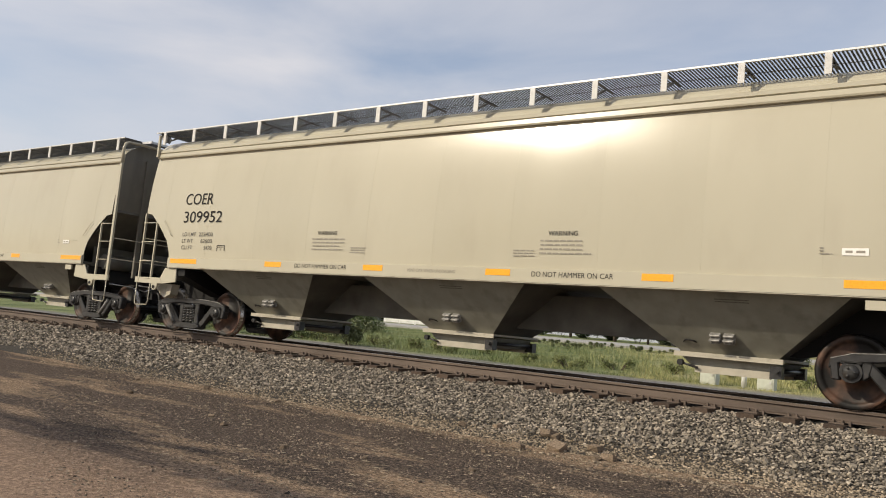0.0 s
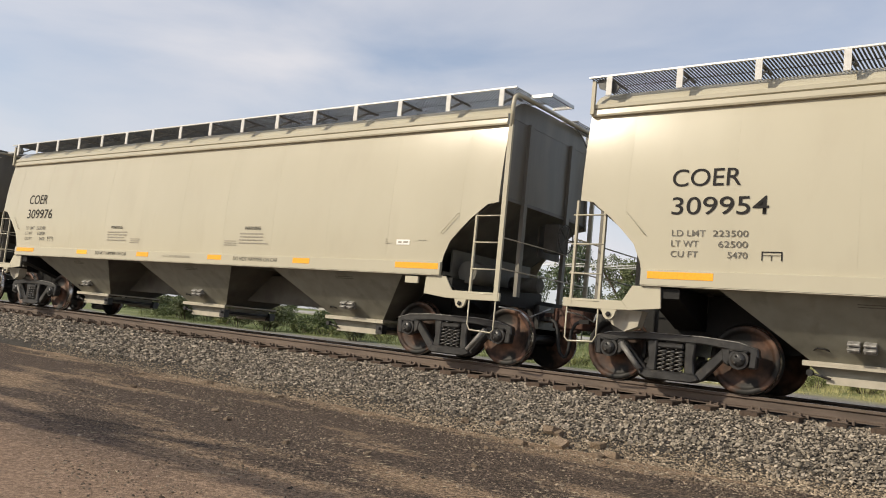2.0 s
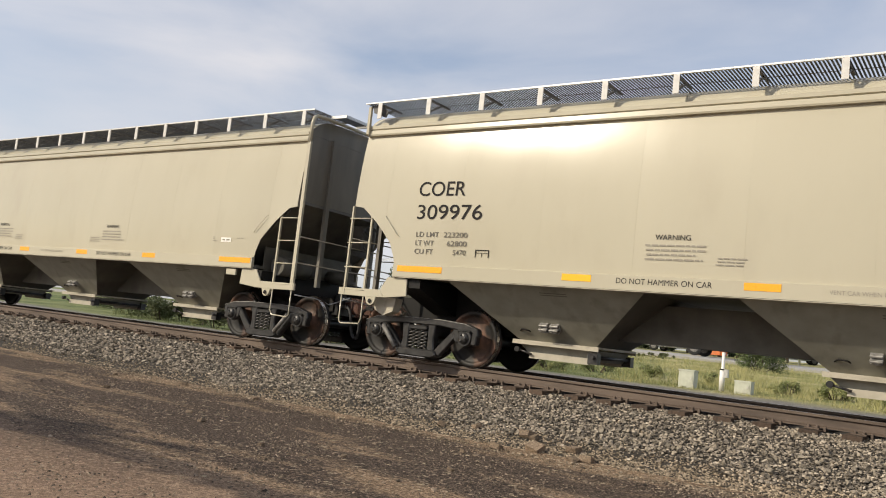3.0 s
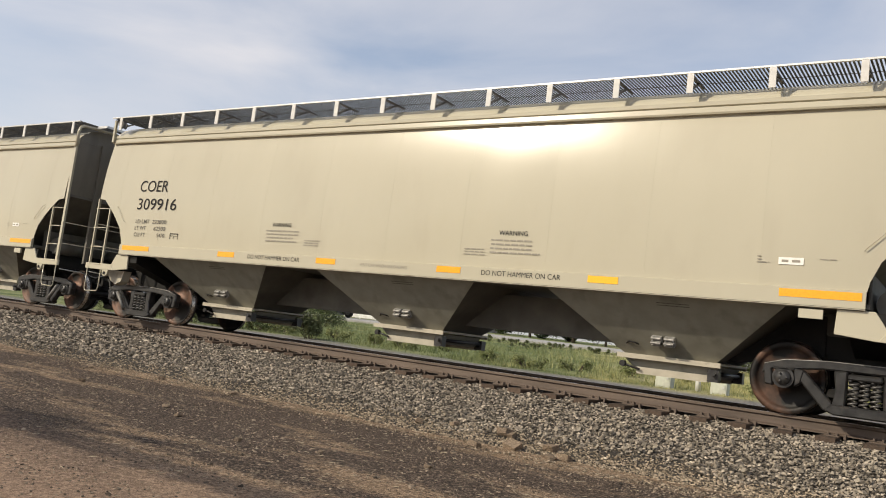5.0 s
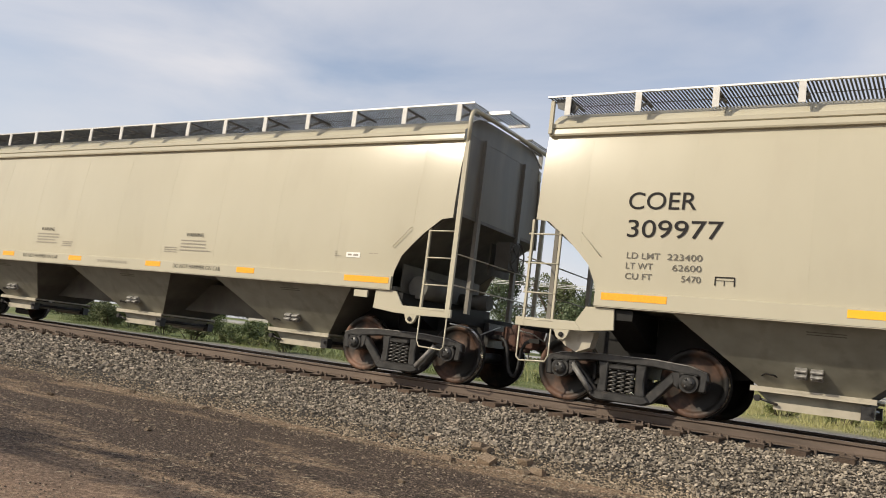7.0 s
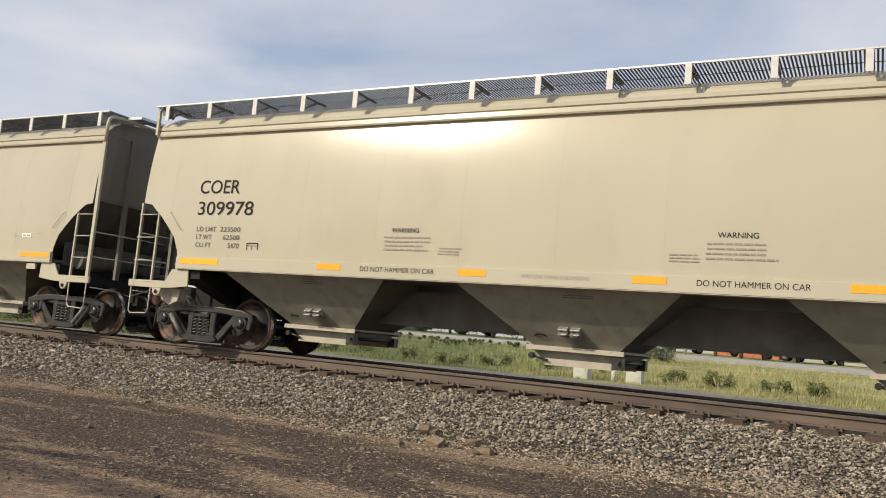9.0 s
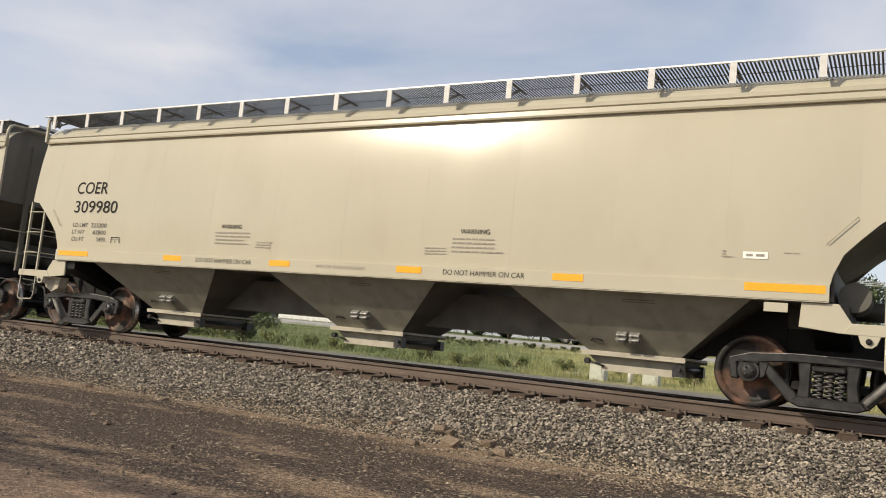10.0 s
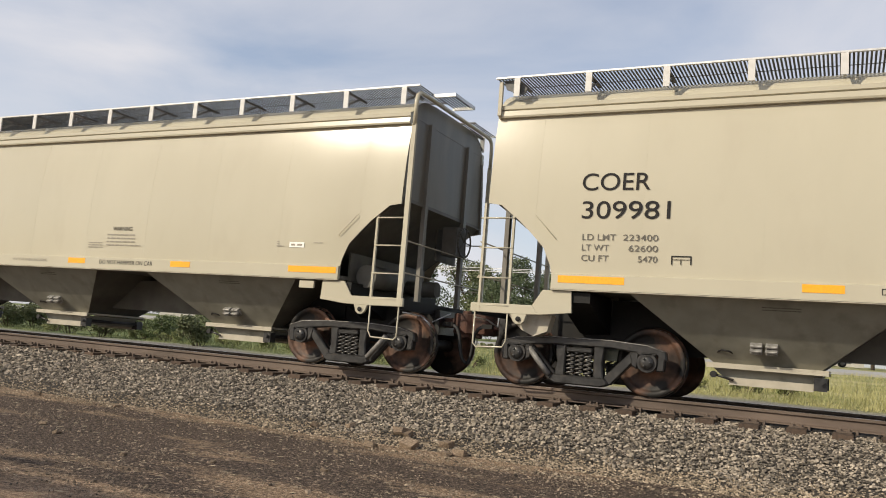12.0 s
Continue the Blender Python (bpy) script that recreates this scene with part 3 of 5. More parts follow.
def side_frame(y):
    """Cast truck side frame: bowed top chord, diagonals, spring seat, columns and pedestals."""
    bm = bmesh.new()
    a, b = y - 0.07, y + 0.07
    prism(bm, [(-1.22, 0.50), (-1.20, 0.64), (-0.95, 0.715), (-0.45, 0.75), (0.45, 0.75), (0.95, 0.715), (1.20, 0.64), (1.22, 0.50), (1.08, 0.58), (0.80, 0.60),
               (0.45, 0.635), (-0.45, 0.635), (-0.80, 0.60), (-1.08, 0.58)], a, b)
    for s in (-1, 1):
        prism(bm, [(s * 0.88, 0.60), (s * 0.71, 0.60), (s * 0.36, 0.235), (s * 0.34, 0.10), (s * 0.46, 0.13)], a + 0.012, b - 0.012)
        prism(bm, [(s * 0.20, 0.64), (s * 0.36, 0.64), (s * 0.33, 0.40), (s * 0.36, 0.20), (s * 0.21, 0.20)], a - 0.01, b + 0.01)
        prism(bm, [(s * 1.20, 0.60), (s * 1.10, 0.60), (s * 1.07, 0.36), (s * 1.18, 0.37)], a, b)
        prism(bm, [(s * 0.84, 0.62), (s * 0.70, 0.60), (s * 0.74, 0.42), (s * 0.82, 0.37)], a, b)
        prism(bm, [(s * 1.09, 0.615), (s * 0.80, 0.615), (s * 0.83, 0.565), (s * 1.07, 0.565)], a - 0.02, b + 0.02)
    prism(bm, [(-0.44, 0.13), (-0.33, 0.085), (0.33, 0.085), (0.44, 0.13), (0.38, 0.215), (-0.38, 0.215)], a - 0.05, b + 0.05)
    prism(bm, [(-0.19, 0.54), (-0.19, 0.615), (0.19, 0.615), (0.19, 0.54)], a - 0.04, b + 0.04)
    bmesh.ops.recalc_face_normals(bm, faces=bm.faces[:])
    bevel(bm, 0.018)
    return mesh_of("side_frame", bm, TRUCK)


def coil():
    bm = bmesh.new()
    turns, n = 5.6, 62
    tube(bm, [(0.050 * math.cos(2 * math.pi * turns * i / n), 0.050 * math.sin(2 * math.pi * turns * i / n), 0.325 * i / n) for i in range(n + 1)], 0.0155, 5)
    return mesh_of("spring", bm, SPRING)


TRUCK_MESHES = {}


def build_truck(car, x):
    if not TRUCK_MESHES:
        bm = bmesh.new()
        prism(bm, [(-0.96, 0.46), (0.96, 0.46), (0.96, 0.58), (0.5, 0.70), (-0.5, 0.70), (-0.96, 0.58)], -0.2, 0.2, "x")
        box(bm, -0.8, 0.8, -0.45, -0.40, 0.34, 0.42)
        box(bm, -0.8, 0.8, 0.40, 0.45, 0.34, 0.42)
        for sx in (-1, 1):
            prism(bm, [(-1.0, 0.30), (1.0, 0.30), (0.8, 0.40), (-0.8, 0.40)], sx * 0.40 - 0.05, sx * 0.40 + 0.05, "x")
        cap = bmesh.new()
        lathe(cap, [(0.135, -1.12), (0.14, -1.00), (0.13, -0.98)], 16)
        lathe(cap, [(0.02, -1.155), (0.095, -1.15), (0.10, -1.12), (0.10, -1.10)], 16)
        for k in range(3):
            lathe(cap, [(0.001, -1.17), (0.018, -1.17), (0.018, -1.14)], 6)
            bmesh.ops.translate(cap, verts=cap.verts[-18:], vec=(0.055 * math.cos(k * 2.094), 0, 0.055 * math.sin(k * 2.094)))
        bmesh.ops.recalc_face_normals(cap, faces=cap.faces[:])
        TRUCK_MESHES.update(bolster=mesh_of("truck", bm, TRUCK), near=side_frame(-1.03), far=side_frame(1.03), spring=coil(), set=joined_wheelset(), cap=mesh_of("bearing_cap", cap, TRUCK),
                            edge=mesh_of("worn_edge", shape(tube, [(-1.19, -1.098, 0.635), (-0.95, -1.098, 0.708), (-0.45, -1.098, 0.743), (0.45, -1.098, 0.743), (0.95, -1.098, 0.708), (1.19, -1.098, 0.635)], 0.006, 5), BRACKET_STEEL))
    t = TRUCK_MESHES
    truck = part("truck", t["bolster"], None, car, "black cast-steel two-axle truck", (x, 0, 0))
    part("side_frame", t["near"], None, truck), part("side_frame", t["far"], None, truck)
    # pale bar draws the glint on the side frame's worn top edge
    part("worn_edge", t["edge"], None, truck, "pale bar for the sun glint along the worn top edge")
    for y in (-1.06, 1.06):
        for dx in (-0.125, 0.0, 0.125):
            part("spring", t["spring"], None, truck, at=(dx, y * 1.03, 0.215))
    e = -1 if x < MID else 1
    part("brake_rod", shape(tube, [(e * 0.74, -1.17, 0.56), (e * 0.42, -1.17, 0.20)], 0.042, 8), ROD, truck, "worn grey rod")
    for dx in (-0.95, 0.95):
        for y in (0, 180):
            part("bearing_cap", t["cap"], None, truck, at=pose(dx, 0, 0.478, 0, 0, y))
        part("wheelset", t["set"], None, truck, "rust-brown wheels on one axle", (dx, 0, 0.478))
    return truck


def joined_wheelset():
    """Axle and both wheels as one solid piece."""
    bm = bmesh.new()
    lathe(bm, [(0.02, -1.06), (0.075, -1.05), (0.085, -0.9), (0.10, -0.6), (0.085, -0.2), (0.085, 0.2), (0.10, 0.6), (0.085, 0.9), (0.075, 1.05), (0.02, 1.06)], 14)
    for f in bm.faces:
        f.material_index = 2
    bm.from_mesh(wheel_mesh(1))
    bm.from_mesh(wheel_mesh(-1))
    return mesh_of("wheelset", bm, [WHEEL, TREAD, TRUCK])


def hopper_mesh():
    """One discharge bay, a steep four-sided funnel."""
    bm = bmesh.new()
    top = [bm.verts.new((x, y, 1.42)) for x, y in ((-1.74, -1.49), (1.74, -1.49), (1.74, 1.49), (-1.74, 1.49))]
    low = [bm.verts.new((x, y, 0.56)) for x, y in ((-0.68, -0.66), (0.68, -0.66), (0.68, 0.66), (-0.68, 0.66))]
    for i in range(4):
        j = (i + 1) % 4
        bm.faces.new((low[i], low[j], top[j], top[i]))
    bm.faces.new(top), bm.faces.new(low[::-1])
    bmesh.ops.recalc_face_normals(bm, faces=bm.faces[:])
    # end faces get the darker copy, so their shade is in the colour
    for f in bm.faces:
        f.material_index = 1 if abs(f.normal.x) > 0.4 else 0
    return mesh_of("hopper", bm, [SHADED_PAINT, DEEP_SHADED_PAINT])


def gate_mesh():
    """Sliding outlet gate: a flanged frame with a shallow box and drive shaft under it."""
    bm = bmesh.new()
    box(bm, -0.76, 0.76, -0.76, 0.76, 0.525, 0.560)
    for sy in (-1, 1):
        box(bm, -0.76, 0.76, *sorted((sy * 0.76, sy * 0.745)), 0.490, 0.524)
        box(bm, -0.46, 0.58, *sorted((sy * 0.70, sy * 0.60)), 0.275, 0.375)
    pale = len(bm.faces)
    prism(bm, [(-0.70, 0.50), (0.70, 0.50), (0.60, 0.33), (-0.50, 0.33)], -0.60, 0.60)
    for sy in (-1, 1):
        box(bm, 0.585, 0.74, *sorted((sy * 0.74, sy * 0.60)), 0.29, 0.46)
    tube(bm, [(0.68, -0.80, 0.40), (0.68, 0.80, 0.40)], 0.03, 8)
    for y in (-0.78, 0.70):
        tube(bm, [(-0.66, y, 0.40), (-0.66, y + 0.08, 0.40)], 0.045, 10)
        tube(bm, [(-0.66, y + 0.04, 0.40), (-0.40, y + 0.04, 0.34)], 0.018, 6)
    # box below the flange carries shade in its colour; flange and strips stay pale
    for i, f in enumerate(bm.faces):
        f.material_index = 2 if i < pale else (0 if i < pale + 6 else 1)
    bmesh.ops.recalc_face_normals(bm, faces=bm.faces[:])
    return mesh_of("outlet_gate", bm, [SHADED_PAINT, TRUCK, PAINT_DUSTY])


def bracket_mesh():
    """A ribbed vibrator bracket bolted to the hopper's sloping face."""
    bm = bmesh.new()
    prism(bm, [(0.0, -0.07), (-0.09, -0.07), (-0.09, -0.04), (-0.04, -0.035), (-0.04, -0.015), (-0.13, -0.015), (-0.13, 0.015), (-0.04, 0.015), (-0.04, 0.035), (-0.09, 0.04), (-0.09, 0.07), (0.0, 0.07)], -0.075, 0.075, "x")
    bevel(bm, 0.006)
    return mesh_of("vibrator_bracket", bm, [BRACKET_STEEL])


def grating_mesh(y0, y1):
    """Open steel walkway: edge channels, long bars and many cross bars."""
    bm = bmesh.new()
    for y in (y0, y1):
        box(bm, -0.02, 16.95, y - 0.018, y + 0.018, 4.488, 4.512)
    y = (y0 + y1) / 2
    box(bm, 0, 16.93, y - 0.004, y + 0.004, 4.487, 4.496)
    n = 340
    for i in range(n + 1):
        x = 16.93 * i / n
        box(bm, x - 0.013, x + 0.013, min(y0, y1) + 0.012, max(y0, y1) - 0.012, 4.497, 4.503)
    for f in bm.faces:
        f.material_index = 1
    for f in bm.faces[:6]:
        f.material_index = 0
    return mesh_of("running_board", bm, [GALV, GRATE])


def platform_mesh(x, s):
    """Grating step that reaches out over the car's end."""
    bm = bmesh.new()
    xa, xb = sorted((x, x + s * 0.40))
    ya, yb = (-1.09, -0.36) if s > 0 else (0.36, 1.09)
    for y in (ya, yb):
        box(bm, xa, xb, y - 0.018, y + 0.018, 4.455, 4.51)
    box(bm, xb - 0.02 if s > 0 else xa, xb if s > 0 else xa + 0.02, ya, yb, 4.455, 4.51)
    return mesh_of("end_platform", bm, GALV)


def build_car():
    car = tagged(new("hopper_car"), "tan three-bay covered hopper car rolling on the rails", "hopper car", group="cars of the train")
    # sides, in sheets between the vertical welds
    seams = [0.0] + [8.4 + 1.53 * i for i in range(-5, 6)] + [BODY_END]
    seams = sorted(x for x in seams)
    rnd = random.Random(3)
    for a, b in zip(seams, seams[1:]):
        part("side_panel", side_panel(a, b, -1, 0.004 + rnd.uniform(-0.004, 0.004)), None, car)
    part("side_sheet", side_panel(0.0, BODY_END, 1, 0.01), None, car)
    for x in seams[1:-1]:
        foot = low_edge(x) + 0.05
        zs = [foot + (3.93 - foot) * i / 10 for i in range(11)]
        seam = [(-half_width(z) - 0.0015, z) for z in zs] + [(-half_width(z) + 0.004, z) for z in zs[::-1]]
        part("weld_seam", shape(prism, seam, x - 0.003, x + 0.003, "x"), PAINT, car)
    for s in (-1, 1):
        ch = [(s * 1.40, 3.935), (s * 1.475, 3.935), (s * 1.485, 3.96), (s * 1.475, 4.035), (s * 1.44, 4.045), (s * 1.475, 4.06), (s * 1.475, 4.12), (s * 1.42, 4.135), (s * 1.38, 4.135)]
        part("top_chord", shape(prism, ch, 0.02, BODY_END - 0.02, "x"), PAINT, car)
        sill = [(s * 1.53, 1.395), (s * 1.592, 1.395), (s * 1.592, 1.606), (s * 1.53, 1.616)]
        part("side_sill", shape(prism, sill, 1.05, 15.76, "x"), PAINT, car)
        lip = [(s * 1.40, 1.38), (s * 1.585, 1.38), (s * 1.585, 1.393), (s * 1.40, 1.393)]
        part("sill_flange", shape(prism, lip, 1.05, 15.76, "x"), PAINT_DUSTY, car)
    rise = [(1.40, 4.132), (1.34, 4.21), (1.24, 4.30), (1.10, 4.378), (0.95, 4.425), (0.6, 4.45), (0.0, 4.455)]
    arc = [(-y, z) for y, z in rise] + rise[-2::-1] + [(1.38, 4.08), (-1.38, 4.08)]
    roof = shape(prism, arc, 0.03, BODY_END - 0.03, "x")
    # roof ends and underside take the paint with shade in its colour
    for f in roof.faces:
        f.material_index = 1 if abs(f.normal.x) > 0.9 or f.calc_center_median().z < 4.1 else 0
    part("roof", mesh_of("roof", roof, [PAINT, SHADED_END_PAINT]), None, car)
    # ends: upright sheet with ribs, sloping floor sheet below it
    for x, s in ((0.0, -1), (BODY_END, 1)):
        xi = x - s * 0.045
        prof = [(-half_width(z) + 0.03, z) for z in (2.72, 3.0, 3.4, 3.7, 3.93)]
        prof = prof + [(-1.36, 4.12), (1.36, 4.12)] + [(-y, z) for y, z in prof[::-1]]
        part("end_sheet", shape(prism, prof, xi - 0.01, xi + 0.01, "x"), SHADED_END_PAINT, car)
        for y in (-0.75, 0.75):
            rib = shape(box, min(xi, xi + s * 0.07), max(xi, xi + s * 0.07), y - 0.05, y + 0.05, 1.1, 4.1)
            part("end_rib", rib, SHADED_END_PAINT, car)
        for sy in (-1, 1):
            zs = (2.62, 3.0, 3.4, 3.7, 3.93)
            pts = [(sy * (half_width(z) - 0.002), z) for z in zs] + [(sy * (half_width(z) - 0.05), z) for z in zs[::-1]]
            part("end_flange", shape(prism, pts, min(xi, x) + 0.004, max(xi, x) - 0.004, "x"), SHADED_END_PAINT, car)
        slope = [(xi + s * 0.01, 2.76), (xi + s * 0.03, 2.70), (x - s * 1.71, 1.41), (x - s * 1.77, 1.47)]
        part("slope_sheet", shape(prism, slope, -1.50, 1.50), DEEP_SHADED_PAINT, car)
        part("end_bulkhead", shape(box, *sorted((x - s * 1.0, x - s * 1.03)), -1.30, 1.30, 1.12, 1.86), DEEP_SHADED_PAINT, car)
        # black plate added to fill the deep shade between truck and first bay
        web = [(x - s * 1.62, 1.36), (x - s * 2.2, 1.36), (x - s * 3.05, 0.62), (x - s * 2.75, 0.60), (x - s * 1.62, 0.82)]
        part("bolster_web", shape(prism, web, -0.36, -0.33), GRIMY_SHADE, car, "black plate added for the deep shade beside the truck")
        for y in (-0.32, 0.32):
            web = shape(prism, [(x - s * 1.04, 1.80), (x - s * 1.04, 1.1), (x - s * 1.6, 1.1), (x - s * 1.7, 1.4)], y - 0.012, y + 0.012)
            part("end_gusset", web, END_SHADE, car)
        # draft sill, end beams and platform edge
        deck = bmesh.new()
        box(deck, min(x - s * 1.9, x + s * 0.1), max(x - s * 1.9, x + s * 0.1), -0.33, 0.33, 0.72, 1.12)
        box(deck, min(x + s * 0.02, x + s * 0.1), max(x + s * 0.02, x + s * 0.1), -1.50, 1.50, 0.98, 1.14)
        part("draft_sill", deck, GRIMY_SHADE, car)
        for sy in (-1, 1):
            beam = bmesh.new()
            ya, yb = sorted((sy * 1.50, sy * 1.55))
            o1 = [(0.17, 1.15), (-0.78, 1.15), (-0.88, 1.02), (-0.50, 1.01), (0.17, 1.02)]
            o2 = [(-0.72, 1.06), (-0.67, 0.91), (-0.62, 0.87), (-0.55, 0.87), (-0.50, 0.91), (-0.44, 1.06)]
            o3 = [(-1.36, 1.07), (-1.34, 1.375), (-0.92, 1.375), (-0.76, 1.13), (-0.74, 1.03), (-0.90, 1.02)]
            for k, q in enumerate((o1, o2, o3)):
                prism(beam, [(x + s * px, pz) for px, pz in q], ya + k * 0.004, yb - k * 0.004 + (0.008 if k == 1 else 0))
            bevel(beam, 0.006)
            b = part("end_beam", beam, PAINT, car)
            part("jacking_hole", shape(lathe, [(0.001, 0.0), (0.038, 0.0), (0.038, 0.004)], 12), LETTER, b, at=(x - s * 0.585, sy * 1.565, 0.945))
            # corner post bent over to the walkway, ladder and stirrup
            xp = x + s * 0.10
            yp = sy * 1.53
            post = bmesh.new()
            short = s < 0 and sy < 0
            box(post, xp + 0.04 if short else xp - 0.04, xp + (0.075 if short else 0.04), yp - 0.025, yp + 0.025, 1.02, 2.62 if short else 3.9)
            bevel(post, 0.006)
            hoop = bmesh.new()
            if short:
                box(hoop, x + 0.02, x + 0.075, -1.53, -1.48, 3.96, 4.48)
                # dark plate stands in for the walkway grating's underside at this corner
                part("corner_gusset", shape(prism, [(x + 0.08, 4.50), (x + 0.13, 4.36), (x + 0.40, 4.26), (x + 0.46, 4.36), (x + 0.30, 4.50)], -1.50, -1.47), GRATE, car)
            else:
                tube(hoop, [(xp, yp, 3.88), (xp, sy * 1.53, 4.26), (xp, sy * 1.50, 4.38), (xp, sy * 1.42, 4.435), (xp, sy * 1.2, 4.448), (xp, 0, 4.45)], 0.036, 8)
            part("corner_post", post, PAINT, car)
            part("corner_hoop", hoop, PAINT, car)
            ladder = part("ladder", shape(box, *sorted((x - s * 0.43, x - s * 0.395)), yp - 0.02, yp + 0.02, 1.05, 2.45), PAINT, car)
            for z in (1.12, 1.52, 1.96, 2.40):
                part("rung", shape(tube, [(x - s * 0.43, yp - sy * -0.012, z), (xp, yp - sy * -0.012, z)], 0.012, 6), PAINT, ladder)
            xs, xe = x - s * 0.41, xp + s * 0.0
            step = shape(tube, [(xs, yp, 1.05), (xs, yp, 0.62), (xs + s * 0.05, yp, 0.53), (xe - s * 0.05, yp, 0.51), (xe, yp, 0.56), (xe, yp, 1.05)], 0.013, 6)
            part("stirrup_step", step, PAINT, car)
            part("grab_iron", shape(tube, [(x - s * 1.08, sy * 1.56, 2.10), (x - s * 1.07, sy * 1.60, 2.11), (x - s * 0.76, sy * 1.60, 2.43), (x - s * 0.75, sy * 1.55, 2.44)], 0.006, 6), PAINT, car)
        # coupler and hose
        cp = bmesh.new()
        prism(cp, [(x + s * px, py) for px, py in ((0.05, -0.10), (0.40, -0.09), (0.40, 0.09), (0.05, 0.10))], -0.95, -0.79)
        prism(cp, [(x + s * px, py) for px, py in ((0.38, -0.13), (0.48, -0.22), (0.66, -0.25), (0.77, -0.16), (0.70, -0.04), (0.60, 0.03), (0.64, 0.16), (0.78, 0.22), (0.70, 0.28), (0.50, 0.25), (0.38, 0.13))], -1.04, -0.70)
        prism(cp, [(x + s * px, py) for px, py in ((0.56, -0.20), (0.66, -0.23), (0.72, -0.16), (0.66, -0.08), (0.56, -0.10))], -1.08, -0.64)
        bmesh.ops.transform(cp, matrix=Matrix(((1, 0, 0, 0), (0, 0, 1, 0), (0, -1, 0, 0), (0, 0, 0, 1))), verts=cp.verts[:])
        bmesh.ops.recalc_face_normals(cp, faces=cp.faces[:])
        bevel(cp, 0.02)
        part("coupler", cp, RUST, car, "rusty knuckle coupler")
        part("striker", shape(box, min(x + s * 0.06, x + s * 0.20), max(x + s * 0.06, x + s * 0.20), -0.30, 0.30, 0.66, 1.06), TRUCK, car, "grimy black coupler housing")
        hose = [(x + s * px, py, pz) for px, py, pz in ((0.46, -0.34, 0.84), (0.55, -0.345, 0.79), (0.605, -0.35, 0.68), (0.625, -0.345, 0.54), (0.64, -0.335, 0.41), (0.665, -0.32, 0.31), (0.705, -0.30, 0.25), (0.745, -0.29, 0.235))]
        part("angle_cock", shape(box, *sorted((x + s * 0.30, x + s * 0.48)), -0.375, -0.305, 0.805, 0.875), GRIMY_SHADE, car)
        part("air_hose", shape(tube, hose, 0.03, 8), RUBBER, car, "hanging black air hose")
        part("cut_lever", shape(tube, [(x + s * 0.13, -1.45, 0.94), (x + s * 0.15, -0.9, 0.92), (x + s * 0.15, -0.5, 0.84), (x + s * 0.3, -0.1, 1.02)], 0.012, 6), GALV, car)
        rail = bmesh.new()
        for z in (2.05, 1.55):
            tube(rail, [(x + s * 0.1, -1.5, z), (x + s * 0.1, 1.5, z)], 0.012, 6)
        part("end_handrail", rail, PAINT_DUSTY, car)
    # dark panel added to close off the sky behind the car's end
    part("brake_panel", shape(box, BODY_END - 0.28, BODY_END - 0.25, 0.25, 1.05, 1.95, 2.62), END_SHADE, car)
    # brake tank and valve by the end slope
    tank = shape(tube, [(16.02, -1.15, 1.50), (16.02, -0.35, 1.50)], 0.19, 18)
    part("brake_reservoir", tank, DEEP_SHADED_PAINT, car)
    part("brake_cylinder", shape(tube, [(15.9, 0.5, 1.45), (16.5, 0.5, 1.45)], 0.14, 14), DEEP_SHADED_PAINT, car)
    bw = bmesh.new()
    for k in range(24):
        a, b = 2 * math.pi * k / 24, 2 * math.pi * (k + 1) / 24
        tube(bw, [(16.98, 0.45 + 0.26 * math.cos(a), 2.3 + 0.26 * math.sin(a)), (16.98, 0.45 + 0.26 * math.cos(b), 2.3 + 0.26 * math.sin(b))], 0.016, 5)
    for k in range(5):
        tube(bw, [(16.98, 0.45, 2.3), (16.98, 0.45 + 0.26 * math.cos(k * 1.257), 2.3 + 0.26 * math.sin(k * 1.257))], 0.011, 5)
    part("brake_wheel", bw, END_SHADE, car)
    part("brake_housing", shape(box, 16.64, 16.92, 0.25, 0.65, 2.05, 2.55), END_SHADE, car)
    # floor between the bays
    cs = shape(box, 1.6, 15.2, -0.24, 0.24, 0.70, 1.30)
    part("center_sill", cs, DEEP_SHADED_PAINT, car)
    part("underframe", shape(box, 1.0, 15.8, -1.50, 1.50, 1.40, 1.46), DEEP_SHADED_PAINT, car)
    for x in (1.38, 15.76):
        bl = shape(prism, [(-1.5, 1.36), (-1.5, 1.22), (-0.4, 0.84), (0.4, 0.84), (1.5, 1.22), (1.5, 1.36)], x - 0.22, x + 0.22, "x")
        part("body_bolster", bl, GRIMY_SHADE, car)
        e = -1 if x < MID else 1
        web = [(x + e * 0.42, 0.80), (x + e * 0.62, 0.72), (x + e * 0.80, 0.80), (x + e * 1.05, 1.03), (x + e * 0.36, 1.03)]
        if e < 0:
            part("side_bracket", shape(prism, web, -1.36, -1.16), PAINT_DUSTY, car)
    hop, gate, brk = hopper_mesh(), gate_mesh(), bracket_mesh()
    tilt = math.degrees(math.atan2(0.80, 0.86))
    for x in (3.82, 8.50, 13.16):
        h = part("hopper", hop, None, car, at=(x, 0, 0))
        part("outlet_gate", gate, None, h)
        for dx in (-0.11, 0.08):
            part("vibrator_bracket", brk, None, h, at=pose(dx, -0.895, 0.80, tilt - 10, 0, 0))
        rows = raw("hopper_print", [(a, -0.66 - 0.83 * (z - 0.56) / 0.86 - 0.006, z) for z0 in (1.255, 1.285) for a, z in ((-0.02, z0), (0.44, z0), (0.44, z0 + 0.012), (-0.02, z0 + 0.012))],
                   [(0, 1, 2, 3), (4, 5, 6, 7)], STENCIL)
        part("small_print", rows, None, h)
